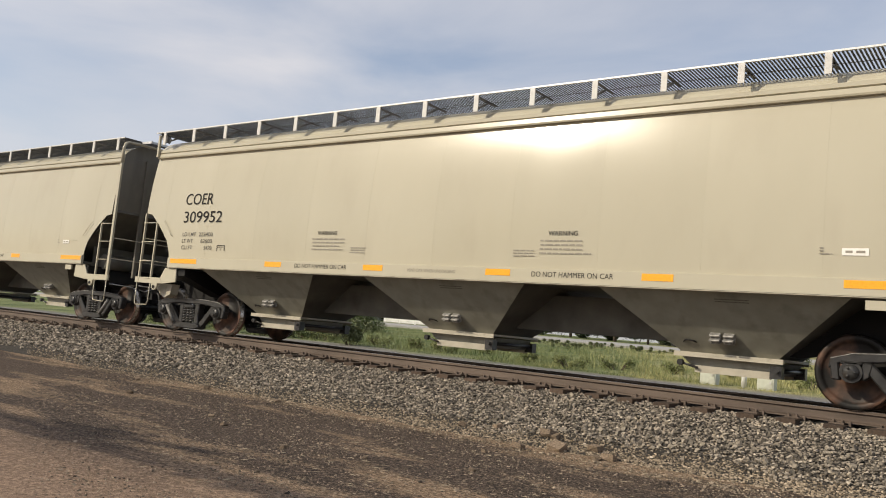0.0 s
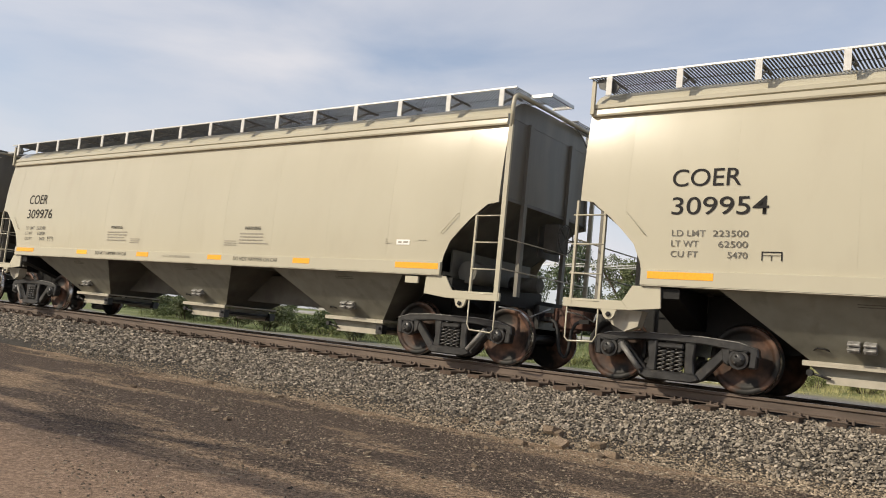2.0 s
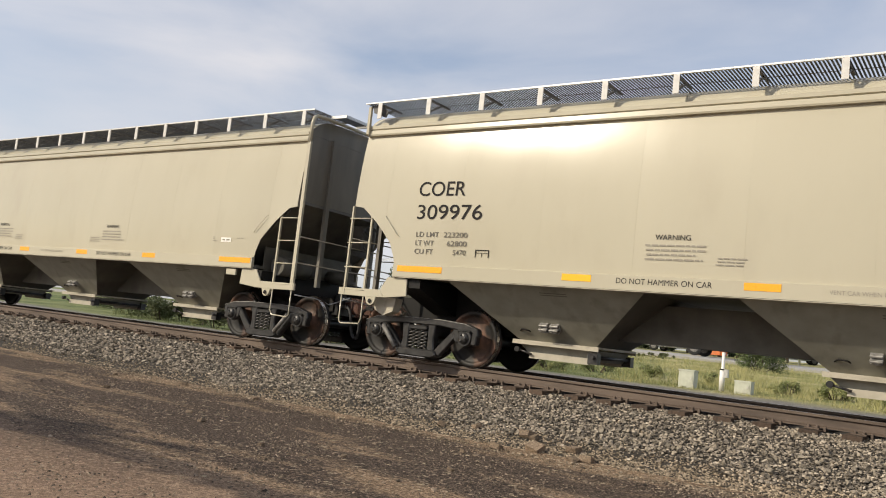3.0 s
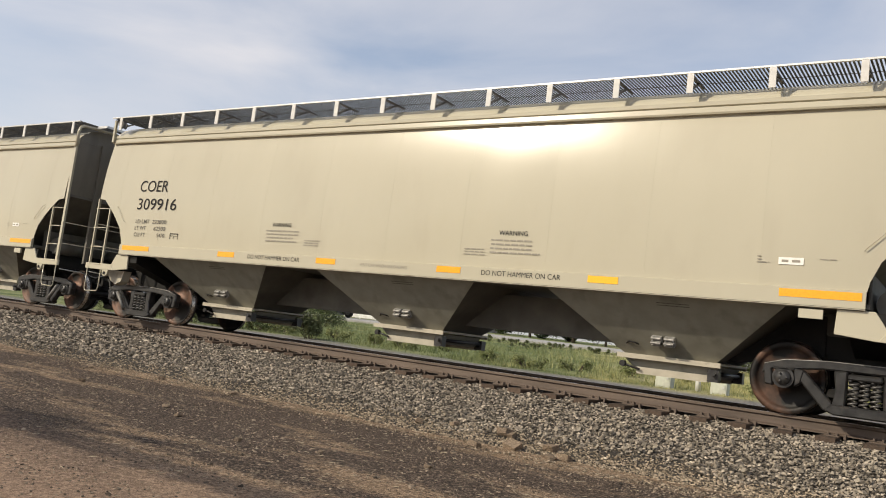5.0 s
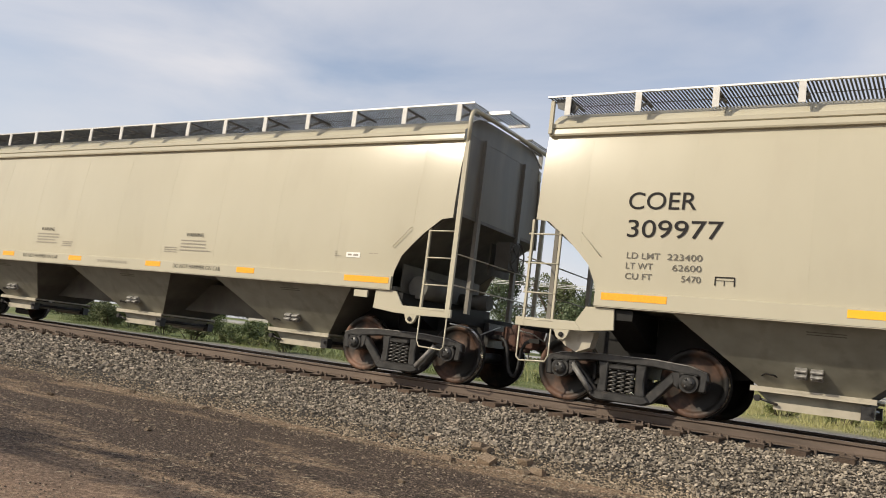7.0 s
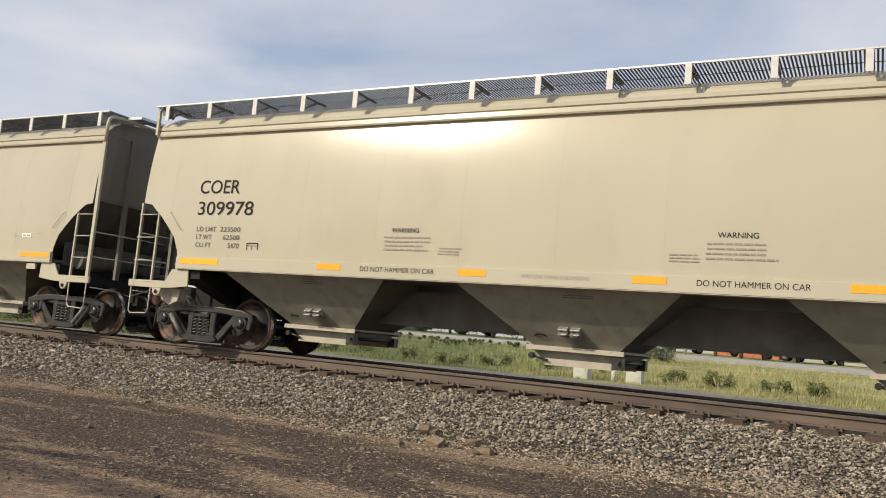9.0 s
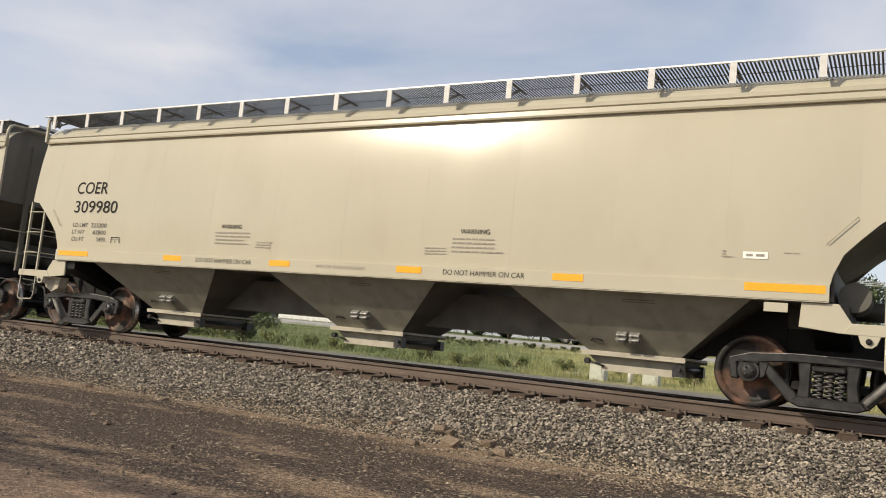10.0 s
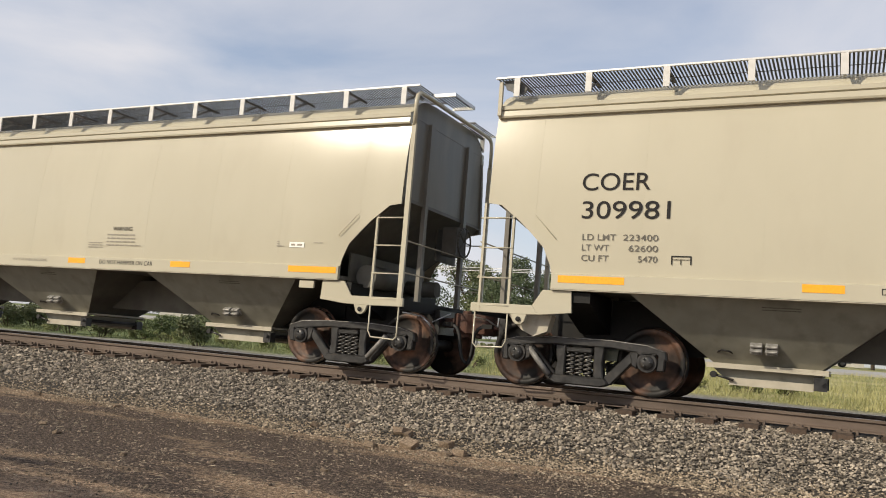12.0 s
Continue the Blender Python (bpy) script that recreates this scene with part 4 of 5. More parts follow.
        part("lug", shape(tube, [(-0.62, -0.78, 0.70), (-0.56, -0.85, 0.73), (-0.46, -0.85, 0.72), (-0.42, -0.78, 0.70)], 0.012, 6), LETTER, h)
    # walkways on the roof with their brackets
    for s in (-1, 1):
        wk = part("running_board", grating_mesh(s * 1.56, s * 0.60), None, car, "galvanised open grating walkway", (0, 0, 0.02))
        bm = bmesh.new()
        box(bm, -0.045, 0.045, s * 1.566 - 0.01, s * 1.566 + 0.01, 4.205, 4.50)
        prism(bm, [(s * 1.552, 4.455), (s * 1.552, 4.485), (s * 0.95, 4.485), (s * 0.95, 4.455)], -0.02, 0.02, "x")
        prism(bm, [(s * 1.552, 4.235), (s * 1.552, 4.275), (s * 1.22, 4.455), (s * 1.16, 4.455)], -0.018, 0.018, "x")
        bmesh.ops.recalc_face_normals(bm, faces=bm.faces[:])
        for i, f in enumerate(bm.faces):
            f.material_index = 1 if i >= 6 else 0
        br = mesh_of("board_bracket", bm, [BRACKET, ROD])
        for i in range(16):
            part("board_bracket", br, None, wk, at=(0.32 + 1.09 * i, 0, 0))
        step = part("end_platform", platform_mesh(16.955 if s < 0 else -0.025, 1 if s < 0 else -1), None, car, "galvanised grating step over the end")
        slat = mesh_of("slat", shape(box, -0.007, 0.007, *((-1.075, -0.375) if s < 0 else (0.375, 1.075)), 4.486, 4.503), GRATE)
        for i in range(7):
            part("slat", slat, None, step, at=((16.985 if s < 0 else -0.395) + i * 0.056, 0, 0))
    # reflective patches and the markings
    for a, b in ((1.15, 2.08), (4.27, 4.74), (6.90, 7.36), (9.54, 10.0), (12.18, 12.64), (14.78, 15.72)):
        part("reflective_patch", shape(box, a, b, -1.597, -1.5925, 1.485, 1.585), ORANGE, car, "orange reflective strip")
    part("data_tag", shape(box, 15.02, 15.30, -1.57, -1.53, 1.235, 1.35), PAINT, car, "small tan tag plate")
    for x in (5.65, 10.62):
        lettering(car, "lettering", "WARNING", x, x + 0.50, 2.125, 2.20)
    bars(car, "small_print", print_rows(5.51, 6.38, 2.06, 1.80, 4, 1) + print_rows(6.50, 6.92, 1.90, 1.77, 3, 2) + print_rows(10.48, 11.36, 2.06, 1.80, 4, 3)
         + print_rows(10.0, 10.4, 1.90, 1.77, 3, 4) + print_rows(14.46, 14.68, 1.99, 1.88, 3, 5) + print_rows(15.2, 15.42, 1.98, 1.95, 1, 6), SMALL_PRINT)
    bars(car, "white_label", [(14.74, 15.04, 1.89, 1.98)], WHITE_LABEL)
    bars(car, "label_print", [(14.78, 14.86, 1.92, 1.95), (14.90, 15.0, 1.92, 1.95)], SMALL_PRINT, proud=0.014)
    bars(car, "data_frame", [(2.68, 2.94, 1.885, 1.90), (2.68, 2.695, 1.78, 1.885), (2.925, 2.94, 1.78, 1.885), (2.695, 2.925, 1.845, 1.852), (2.80, 2.81, 1.78, 1.845)], LETTER)
    for x in (5.13, 10.39):
        lettering(car, "lettering", "DO NOT HAMMER ON CAR", x, x + 1.36, 1.485, 1.565, sill=True)
    lettering(car, "lettering", "VENT CAR WHEN UNLOADING", 7.92, 8.94, 1.49, 1.545, SMALL_PRINT, sill=True)
    lettering(car, "lettering", "COER", 1.41, 2.36, 2.79, 3.04)
    for t, x0, x1, z in (("LD LMT", 1.46, 1.93, 2.09), ("LT WT", 1.46, 1.84, 1.945), ("CU FT", 1.46, 1.84, 1.80), ("5470", 2.24, 2.50, 1.80)):
        lettering(car, "lettering", t, x0, x1, z, z + 0.085, STENCIL)
    for x in (1.38, 15.76):
        build_truck(car, x)
    return car


def build_train():
    first = build_car()
    # running number, load limit and light weight of each car; plain bars where they cannot be read
    marks = (("309952", "223400", "62600"), ("309954", "223500", "62500"), ("309976", "223200", "62800"), ("309975", "", ""), ("309916", "223800", "62500"),
             ("309977", "223400", "62600"), ("309973", "", ""), ("309978", "223500", "62500"), ("309980", "223200", "62800"), ("309981", "223400", "62600"), ("", "", ""))
    cars = [first] + [copy_thing(first, Matrix()) for _ in marks[1:]]
    for k, (car, (number, load, weight)) in enumerate(zip(cars, marks)):
        car.location = (TRAIN_X - k * PITCH, TRACK_Y, 0)
        for name, text, x0, x1, z0, z1 in (("lettering", number, 1.43, 2.74, 2.39, 2.64), ("lettering", load, 2.03, 2.50, 2.09, 2.175), ("lettering", weight, 2.11, 2.50, 1.945, 2.03)):
            if text:
                x1 -= 0.10 if text.endswith("1") else 0
                lettering(car, name, text, x0, x1, z0, z1, None if z0 > 2.3 else STENCIL)
            else:
                bars(car, "small_print", [(x0 + (x1 - x0) * i / 6, x0 + (x1 - x0) * (i + 0.75) / 6, z0, z1) for i in range(6)], LETTER if z0 > 2.3 else STENCIL)
    return cars


cars = build_train()


# ---- what stands beyond the track ----
def leaves(name, clumps, count, size, mat, seed):
    """Many small leaves round clump centres (x, y, z, radius)."""
    rng = np.random.default_rng(seed)
    c = np.array(clumps, float)
    w = c[:, 3] ** 2.2
    pick = rng.choice(len(c), count, p=w / w.sum())
    d = rng.normal(size=(count, 3))
    d /= np.linalg.norm(d, axis=1)[:, None]
    centre = c[pick, :3] + d * (c[pick, 3] * rng.uniform(0.35, 1.05, count) ** 0.6)[:, None]
    u = rng.normal(size=(count, 3))
    u /= np.linalg.norm(u, axis=1)[:, None]
    v = np.cross(u, rng.normal(size=(count, 3)))
    v /= np.linalg.norm(v, axis=1)[:, None]
    s = size * rng.uniform(0.6, 1.3, (count, 1))
    quad = np.stack([centre - u * s, centre + v * s * 0.5, centre + u * s, centre - v * s * 0.5], 1).reshape(-1, 3)
    me = bpy.data.meshes.new(name)
    me.from_pydata(quad.tolist(), [], np.arange(count * 4).reshape(-1, 4).tolist())
    me.materials.append(mat)
    return me


def build_tree(name, height, spread, seed, mat, label, count=2600, size=0.17):
    rnd = random.Random(seed)
    tree = tagged(new(name), label, "tree")
    trunk = bmesh.new()
    clumps = []
    base = height * 0.32
    tube(trunk, [(0, 0, -0.3), (0.03, 0.02, base * 0.5), (0.0, 0.05, base)], 0.020 * height, 9)
    tube(trunk, [(0.0, 0.05, base * 0.95), (0.05, 0.0, height * 0.55), (0.0, 0.0, height * 0.85)], 0.012 * height, 7)
    for i in range(11):
        a, r = rnd.uniform(0, 6.28), spread * rnd.uniform(0.45, 1.0)
        z = rnd.uniform(0.38, 0.92) * height
        k = math.sqrt(max(0.08, 1 - ((z / height - 0.58) / 0.42) ** 2))
        x, y = r * k * math.cos(a), r * k * math.sin(a)
        tube(trunk, [(0, 0.03, base + 0.25 * (z - base)), (x * 0.5, y * 0.5, z - 0.18 * height), (x * 0.9, y * 0.9, z)], 0.009 * height, 6)
        clumps.append((x, y, z, spread * rnd.uniform(0.26, 0.46)))
        clumps.append((x * 0.5, y * 0.5, z + 0.05 * height, spread * rnd.uniform(0.25, 0.40)))
    part("trunk", trunk, BARK, tree)
    part("crown", leaves("crown", clumps, count, size, mat, seed), None, tree)
    return tree


def build_bush(name, width, height, seed, mat, label, count=1500, size=0.055):
    rnd = random.Random(seed)
    bush = tagged(new(name), label, "bush")
    stems, clumps = bmesh.new(), []
    for i in range(12):
        a, r = rnd.uniform(0, 6.28), width * 0.5 * rnd.uniform(0.1, 0.85)
        z = height * rnd.uniform(0.25, 0.85) * (1 - 0.35 * r / width)
        x, y = r * math.cos(a), r * math.sin(a)
        tube(stems, [(x * 0.2, y * 0.2, -0.1), (x * 0.7, y * 0.7, z * 0.6), (x, y, z)], 0.012, 5)
        clumps.append((x, y, z, min(width, height) * rnd.uniform(0.16, 0.30)))
    part("stem", stems, BARK, bush)
    part("foliage", leaves("foliage", clumps, count, size, mat, seed), None, bush)
    return bush


def at_ground(x, y, turn=0):
    return pose(x, y, ground_height(x, y), 0, 0, turn)


def bearing(degrees_left, y):
    """The x of a place y metres ahead, so many degrees left of straight across the track."""
    return -y * math.tan(radians(degrees_left))


# the line of trees behind the road
kinds = [build_tree("tree", 6.4, 2.6, 21, LEAF, "leafy green tree at the roadside", 8000, 0.105),
         build_tree("tree", 5.2, 2.4, 22, LEAF, "low round green tree at the roadside", 7000, 0.105),
         build_tree("tree", 8.2, 3.0, 23, LEAF_OLIVE, "tall pale-green cottonwood beyond the road", 9500, 0.11)]
spots = [(24.5, 72, 2), (22.3, 70, 1), (20.6, 73, 0), (18.4, 78, 1), (16.8, 76, 0), (15.2, 74, 2), (13.9, 77, 0), (12.2, 75, 1), (9.6, 72, 1), (8.0, 70, 0), (6.6, 72, 2),
         (4.6, 74, 0), (2.0, 76, 1), (-1.5, 74, 0), (27.5, 78, 0), (31.0, 80, 1), (34.5, 84, 2), (38.5, 88, 0), (43.0, 92, 1), (48.0, 95, 0), (53.0, 98, 2)]
rnd = random.Random(5)
for i, (a, y, k) in enumerate(spots):
    m = at_ground(bearing(a, y), y, rnd.uniform(0, 360))
    if i in (0, 1, 2):
        kinds[spots[i][2]].matrix_basis = m @ Matrix.Diagonal((1.1, 1.1, 0.95 if k == 2 else 1.18, 1))
    else:
        tall = (1.22 if a < 20 else 1.08) if k == 2 else 1.22
        copy_thing(kinds[k], m @ Matrix.Diagonal((1.1, 1.1, tall, 1)))
# the line along the road: wires on poles beyond the view's ends
def build_utility_pole():
    ob = tagged(new("utility_pole"), "brown wooden utility pole with a cross arm", "utility pole", group="poles of the overhead line")
    part("pole", shape(tube, [(0, 0, -0.5), (0, 0, 4), (0, 0, 6.6)], 0.14, 10), BARK, ob)
    part("cross_arm", shape(box, -0.06, 0.06, -0.9, 0.9, 5.93, 6.05), BARK, ob)
    for y in (-0.8, 0.05, 0.8):
        part("insulator", shape(tube, [(0, y, 6.05), (0, y, 6.16)], 0.035, 8), GALV, ob)
    return ob


first_pole = build_utility_pole()
first_pole.matrix_basis = at_ground(-66, 61)
copy_thing(first_pole, at_ground(34, 61))
for y, z in ((60.2, 0.0), (61.05, 0.22), (61.8, 0.42)):
    za, zb = ground_height(-66, 61) + 6.16, ground_height(34, 61) + 6.16
    line = [(-66 + 100 * k / 20, y, za + (zb - za) * k / 20 + z - 1.1 * math.sin(math.pi * k / 20) * 0.5) for k in range(21)]
    tagged(part("overhead_wire", shape(tube, line, 0.022, 5), GALV), "pale overhead wire strung along the road", "wire", group="wires of the overhead line")
# a tree out of sight beside the camera, whose limbs shade the yard
shade = build_tree("shade_tree", 6.6, 2.0, 31, LEAF, "leafy tree that shades the dirt yard", 2600, 0.15)
shade.matrix_basis = at_ground(-16.6, -3.9, 0)
limb = bmesh.new()
tube(limb, [(0.1, 0.1, 3.3), (1.6, 1.0, 4.4), (3.4, 1.85, 4.9), (5.2, 2.0, 5.0), (7.0, 2.0, 5.0), (8.6, 2.1, 5.0)], 0.07, 7)
tube(limb, [(3.0, 1.7, 4.8), (3.9, 2.3, 5.0), (5.0, 2.75, 5.0)], 0.05, 6)
part("limb", limb, BARK, shade)
twigs = [(4.5 + 0.165 * k, 1.95 + 0.05 * math.sin(k * 1.7), 5.0, 0.115 + 0.04 * math.sin(k * 2.3)) for k in range(23)]
twigs += [(4.9 + 0.16 * k, 2.35 + 0.04 * k, 5.0, 0.09) for k in range(8)]
part("twig_leaves", leaves("twig_leaves", twigs, 3200, 0.06, LEAF, 77), None, shade)
tufts = [(3.7, 1.95, 4.95, 0.34), (4.2, 2.0, 5.0, 0.34), (4.7, 2.0, 5.0, 0.28), (3.3, 1.8, 4.9, 0.34), (4.8, 2.3, 5.0, 0.18), (4.1, 1.2, 4.9, 0.22), (4.4, 1.15, 4.9, 0.14)]
part("limb_leaves", leaves("limb_leaves", tufts, 4200, 0.065, LEAF, 78), None, shade)

# bushes in the grass
bush_a = build_bush("bush", 2.6, 1.55, 41, LEAF_MID, "dark green bush in the tall grass", 5200, 0.045)
bush_b = build_bush("bush", 2.0, 1.25, 42, LEAF_OLIVE, "pale sage bush beside the track", 2000, 0.06)
bush_c = build_bush("bush", 1.3, 0.50, 43, LEAF_WEED, "low weedy clump in the grass", 1600, 0.03)
bush_d = build_bush("bush", 3.4, 0.32, 44, LEAF_OLIVE, "low sage-green shrub along the far field edge", 1500, 0.07)
bush_a.matrix_basis = at_ground(bearing(13.9, 40), 40)
bush_b.matrix_basis = at_ground(bearing(50.5, 22.5), 22.5)
bush_d.matrix_basis = at_ground(bearing(25.5, 43), 43)
bush_c.matrix_basis = at_ground(bearing(9.3, 25), 25, 40)
for ob, a, y in ((bush_a, 45.2, 24), (bush_a, 43.9, 26), (bush_a, 47.5, 27), (bush_a, 54.5, 24), (bush_a, 41.8, 33), (bush_b, 52.6, 24), (bush_b, 42.6, 21.5), (bush_b, 48.8, 22), 
                 (bush_b, 56, 25), (bush_c, 36.0, 24), (bush_c, 33.2, 26), (bush_c, 30.5, 24), (bush_c, 27.3, 23), (bush_c, 24.2, 25), (bush_c, 12.0, 25), (bush_c, 3.6, 25),
                 (bush_c, 40.6, 23.5), (bush_c, 46.3, 23.5), (bush_d, 28.6, 42), (bush_d, 31.2, 44), (bush_d, 22.6, 44), (bush_d, 34.2, 43), (bush_d, 19.8, 45), (bush_d, 27.0, 39), (bush_c, 17.5, 26), (bush_c, 20.8, 26), (bush_c, 5.8, 24),
                 (bush_b, 54.0, 23), (bush_a, 57.0, 27), (bush_b, 55.2, 26), (bush_a, 52.0, 29), (bush_c, 51.4, 23), (bush_c, 44.6, 23), (bush_c, 38.4, 24)):
    copy_thing(ob, at_ground(bearing(a, y), y, rnd.uniform(0, 360)) @ Matrix.Diagonal((1, 1, 0.7 if ob is bush_a and y < 31 else 0.9, 1)))
# a thick hedge under the trees that closes the horizon
hedge = build_bush("hedge_bush", 7.0, 2.6, 46, LEAF, "dense dark green hedge below the roadside trees", 5200, 0.13)
hedge.matrix_basis = at_ground(bearing(17.2, 80), 80)
for k in range(22):
    a = 19.5 + 1.75 * k
    y = 80 + 0.25 * k + rnd.uniform(-1.5, 1.5)
    copy_thing(hedge, at_ground(bearing(a, y), y, rnd.uniform(0, 360)) @ Matrix.Diagonal((1.0 + 0.03 * k, 1, rnd.uniform(0.8, 1.15), 1)))


def build_grass():
    rng = np.random.default_rng(6)
    n = 60000
    y = 21.8 + rng.uniform(0, 1, n) ** 1.6 * 25
    x = -y * np.tan(np.radians(rng.uniform(-4, 57, n)))
    clump = np.array([noise.noise((a * 0.6, b * 0.6, 1)) for a, b in zip(x, y)])
    keep = (clump > -0.12) | (rng.uniform(size=n) < 0.25)
    x, y, clump = x[keep], y[keep], clump[keep]
    z = np.array([ground_height(a, b) for a, b in zip(x, y)]) - 0.02
    h = rng.uniform(0.07, 0.24, len(x)) * (1.0 + 0.9 * np.clip(clump, -0.5, 1)) * np.clip((y - 20.8) / 2.5, 0.35, 1.2)
    w = rng.uniform(0.006, 0.014, len(x))
    a = rng.uniform(0, 6.28, len(x))
    lean = rng.normal(0, 0.35, (len(x), 2)) * h[:, None]
    v = np.stack([np.stack([x - w * np.cos(a), y - w * np.sin(a), z], -1), np.stack([x + w * np.cos(a), y + w * np.sin(a), z], -1),
                  np.stack([x + lean[:, 0], y + lean[:, 1], z + h], -1)], 1).reshape(-1, 3)
    me = raw("grass", v.tolist(), np.arange(len(v)).reshape(-1, 3).tolist(), [GRASS, GRASS_GREEN])
    side = x + 0.4 * y + 5.0 * clump + rng.normal(0, 1.3, len(x))
    me.polygons.foreach_set("material_index", (side < 0.0).astype(np.int32))
    tagged(new("grass", me), "tall green and straw-coloured grass", "grass", kind="stuff")


build_grass()


def build_road():
    bm = shape(prism, [(48, ground_height(0, 48) - 0.2), (48, ground_height(0, 48) + 0.14), (49.2, ground_height(0, 49.2) + 0.14), (58, ground_height(0, 58) + 0.12), (58, ground_height(0, 58) - 0.2)], -400, 200, "x")
    tagged(part("road", bm, ROAD), "pale grey road beyond the field", "road", kind="structure")


build_road()


def build_utility_box(name, w, d, h, label):
    ob = tagged(new(name), label, "utility box")
    bm = shape(box, -w / 2, w / 2, -d / 2, d / 2, -0.1, h)
    bevel(bm, 0.012)
    part("body", bm, BOX_GREEN, ob)
    lid = shape(box, -w / 2 - 0.012, w / 2 + 0.012, -d / 2 - 0.012, d / 2 + 0.012, h + 0.001, h + 0.035)
    bevel(lid, 0.01)
    part("lid", lid, BOX_GREEN, ob)
    part("door", shape(box, -w / 2 + 0.03, w / 2 - 0.03, -d / 2 - 0.012, -d / 2 - 0.003, 0.03, h - 0.04), BOX_GREEN, ob)
    part("latch", shape(box, w / 2 - 0.10, w / 2 - 0.06, -d / 2 - 0.028, -d / 2 - 0.012, h * 0.5, h * 0.5 + 0.06), GALV, ob)
    return ob


BOX_A = build_utility_box("utility_box", 0.42, 0.36, 0.46, "pale green-grey metal utility box in the grass")
BOX_B = build_utility_box("utility_box", 0.42, 0.34, 0.31, "low pale utility box in the grass")
marker = tagged(new("marker_post"), "white post with a grey box strapped to it", "post")
part("post", shape(tube, [(0, 0, -0.2), (0, 0, 1.05)], 0.042, 10), WHITE, marker)
part("sleeve", shape(tube, [(0, 0, 0.02), (0, 0, 0.60)], 0.072, 12), WHITE, marker)
part("meter", shape(box, 0.05, 0.15, -0.06, 0.06, 0.38, 0.60), GALV, marker, "grey meter box")
part("band", shape(tube, [(0, 0, 0.57), (0, 0, 0.605)], 0.078, 12), LETTER, marker)
for ob, a in ((BOX_A, 18.2), (marker, 16.07), (BOX_B, 14.68)):
    ob.matrix_basis = at_ground(bearing(a, 22.6), 22.6)


def build_street_lamp():
    ob = tagged(new("street_lamp"), "tall galvanised street lamp with a curved arm", "street lamp")
    part("pole", shape(tube, [(0, 0, -0.3), (0, 0, 3), (0, 0, 7.4)], 0.085, 10), GALV, ob)
    part("arm", shape(tube, [(0, 0, 7.35), (-0.08, 0, 8.0), (-0.35, 0, 8.6), (-0.9, 0, 9.1)], 0.05, 8), GALV, ob)
    bm = shape(box, -1.45, -0.85, -0.13, 0.13, 9.05, 9.17)
    bevel(bm, 0.03)
    part("lamp_head", bm, GALV, ob)
    return ob


lamp = build_street_lamp()
lamp.matrix_basis = at_ground(bearing(11.5, 60), 60)


def build_shed(name, w, d, h, wall, label, windows, roof_rise=0.6):
    ob = tagged(new(name), label, "building")
    part("wall", shape(box, -w / 2, w / 2, 0, d, -0.5, h), wall, ob)
    part("roof", shape(prism, [(-0.3, h), (-0.3, h + 0.12), (d / 2, h + roof_rise), (d + 0.3, h + 0.12), (d + 0.3, h)], -w / 2 - 0.3, w / 2 + 0.3, "x"), ROOFING, ob)
    for i in range(windows):
        x = -w / 2 + w * (i + 0.5) / windows
        win = part("window", shape(box, x - 0.55, x + 0.55, -0.05, -0.004, 0.9, 2.0), WHITE, ob)
        part("pane", shape(box, x - 0.47, x + 0.47, -0.06, -0.052, 0.98, 1.92), GLASS_DARK, win)
    return ob


build_shed("brick_building", 6.6, 7, 3.4, RED_WALL, "low orange-red brick building beyond the road", 3).matrix_basis = at_ground(bearing(7.75, 92), 92)
build_shed("grey_building", 10, 6, 3.0, STUCCO, "low grey building beyond the road", 4).matrix_basis = at_ground(bearing(2.0, 95), 95)
build_shed("white_building", 16, 8, 3.2, STUCCO, "long low white building behind the field", 5).matrix_basis = at_ground(bearing(36.3, 74), 74, 8)
build_shed("white_building", 9, 6, 3.0, STUCCO, "low white building behind the field", 3).matrix_basis = at_ground(bearing(43.5, 82), 82, 8)


def build_fence():
    fence = tagged(new("fence"), "white board fence behind the field", "fence")
    post = mesh_of("post", shape(box, -0.06, 0.06, -0.06, 0.06, -0.3, 1.35), WHITE)
    slat = mesh_of("slat", shape(box, -0.05, 0.05, -0.012, 0.012, 0.08, 1.25), WHITE)
    for i in range(8):
        part("post", post, None, fence, at=(i * 2.2, 0.05, 0))
    for i in range(96):
        part("slat", slat, None, fence, at=(i * 0.16 + 0.1, -0.03, 0))
    part("stringer", shape(box, 0, 15.4, -0.015, 0.02, 1.0, 1.08), WHITE, fence)
    part("stringer", shape(box, 0, 15.4, -0.015, 0.02, 0.3, 0.38), WHITE, fence)
    return fence


build_fence().matrix_basis = at_ground(bearing(40.5, 66), 66, -4)


def build_dumpster():
    ob = tagged(new("dumpster"), "open orange steel waste container by the road", "container")
    bm = shape(prism, [(-0.98, 0.15), (0.98, 0.15), (1.08, 1.35), (-1.08, 1.35)], -0.9, 0.9)
    bmesh.ops.delete(bm, geom=[f for f in bm.faces if f.normal.z > 0.9], context="FACES")
    part("bin", bm, DUMPSTER, ob)
    part("rim", shape(box, -1.12, 1.12, -0.95, -0.88, 1.28, 1.38), DUMPSTER, ob)
    for x in (-0.75, 0, 0.75):
        part("rib", shape(box, x - 0.05, x + 0.05, -0.98, -0.9, 0.2, 1.28), DUMPSTER, ob)
    for x in (-0.7, 0.7):
        part("skid", shape(box, x - 0.1, x + 0.1, -0.8, 0.8, 0, 0.15), TRUCK, ob)
    return ob


dumpster = build_dumpster()
dumpster.matrix_basis = at_ground(bearing(16.86, 62), 62, 6)


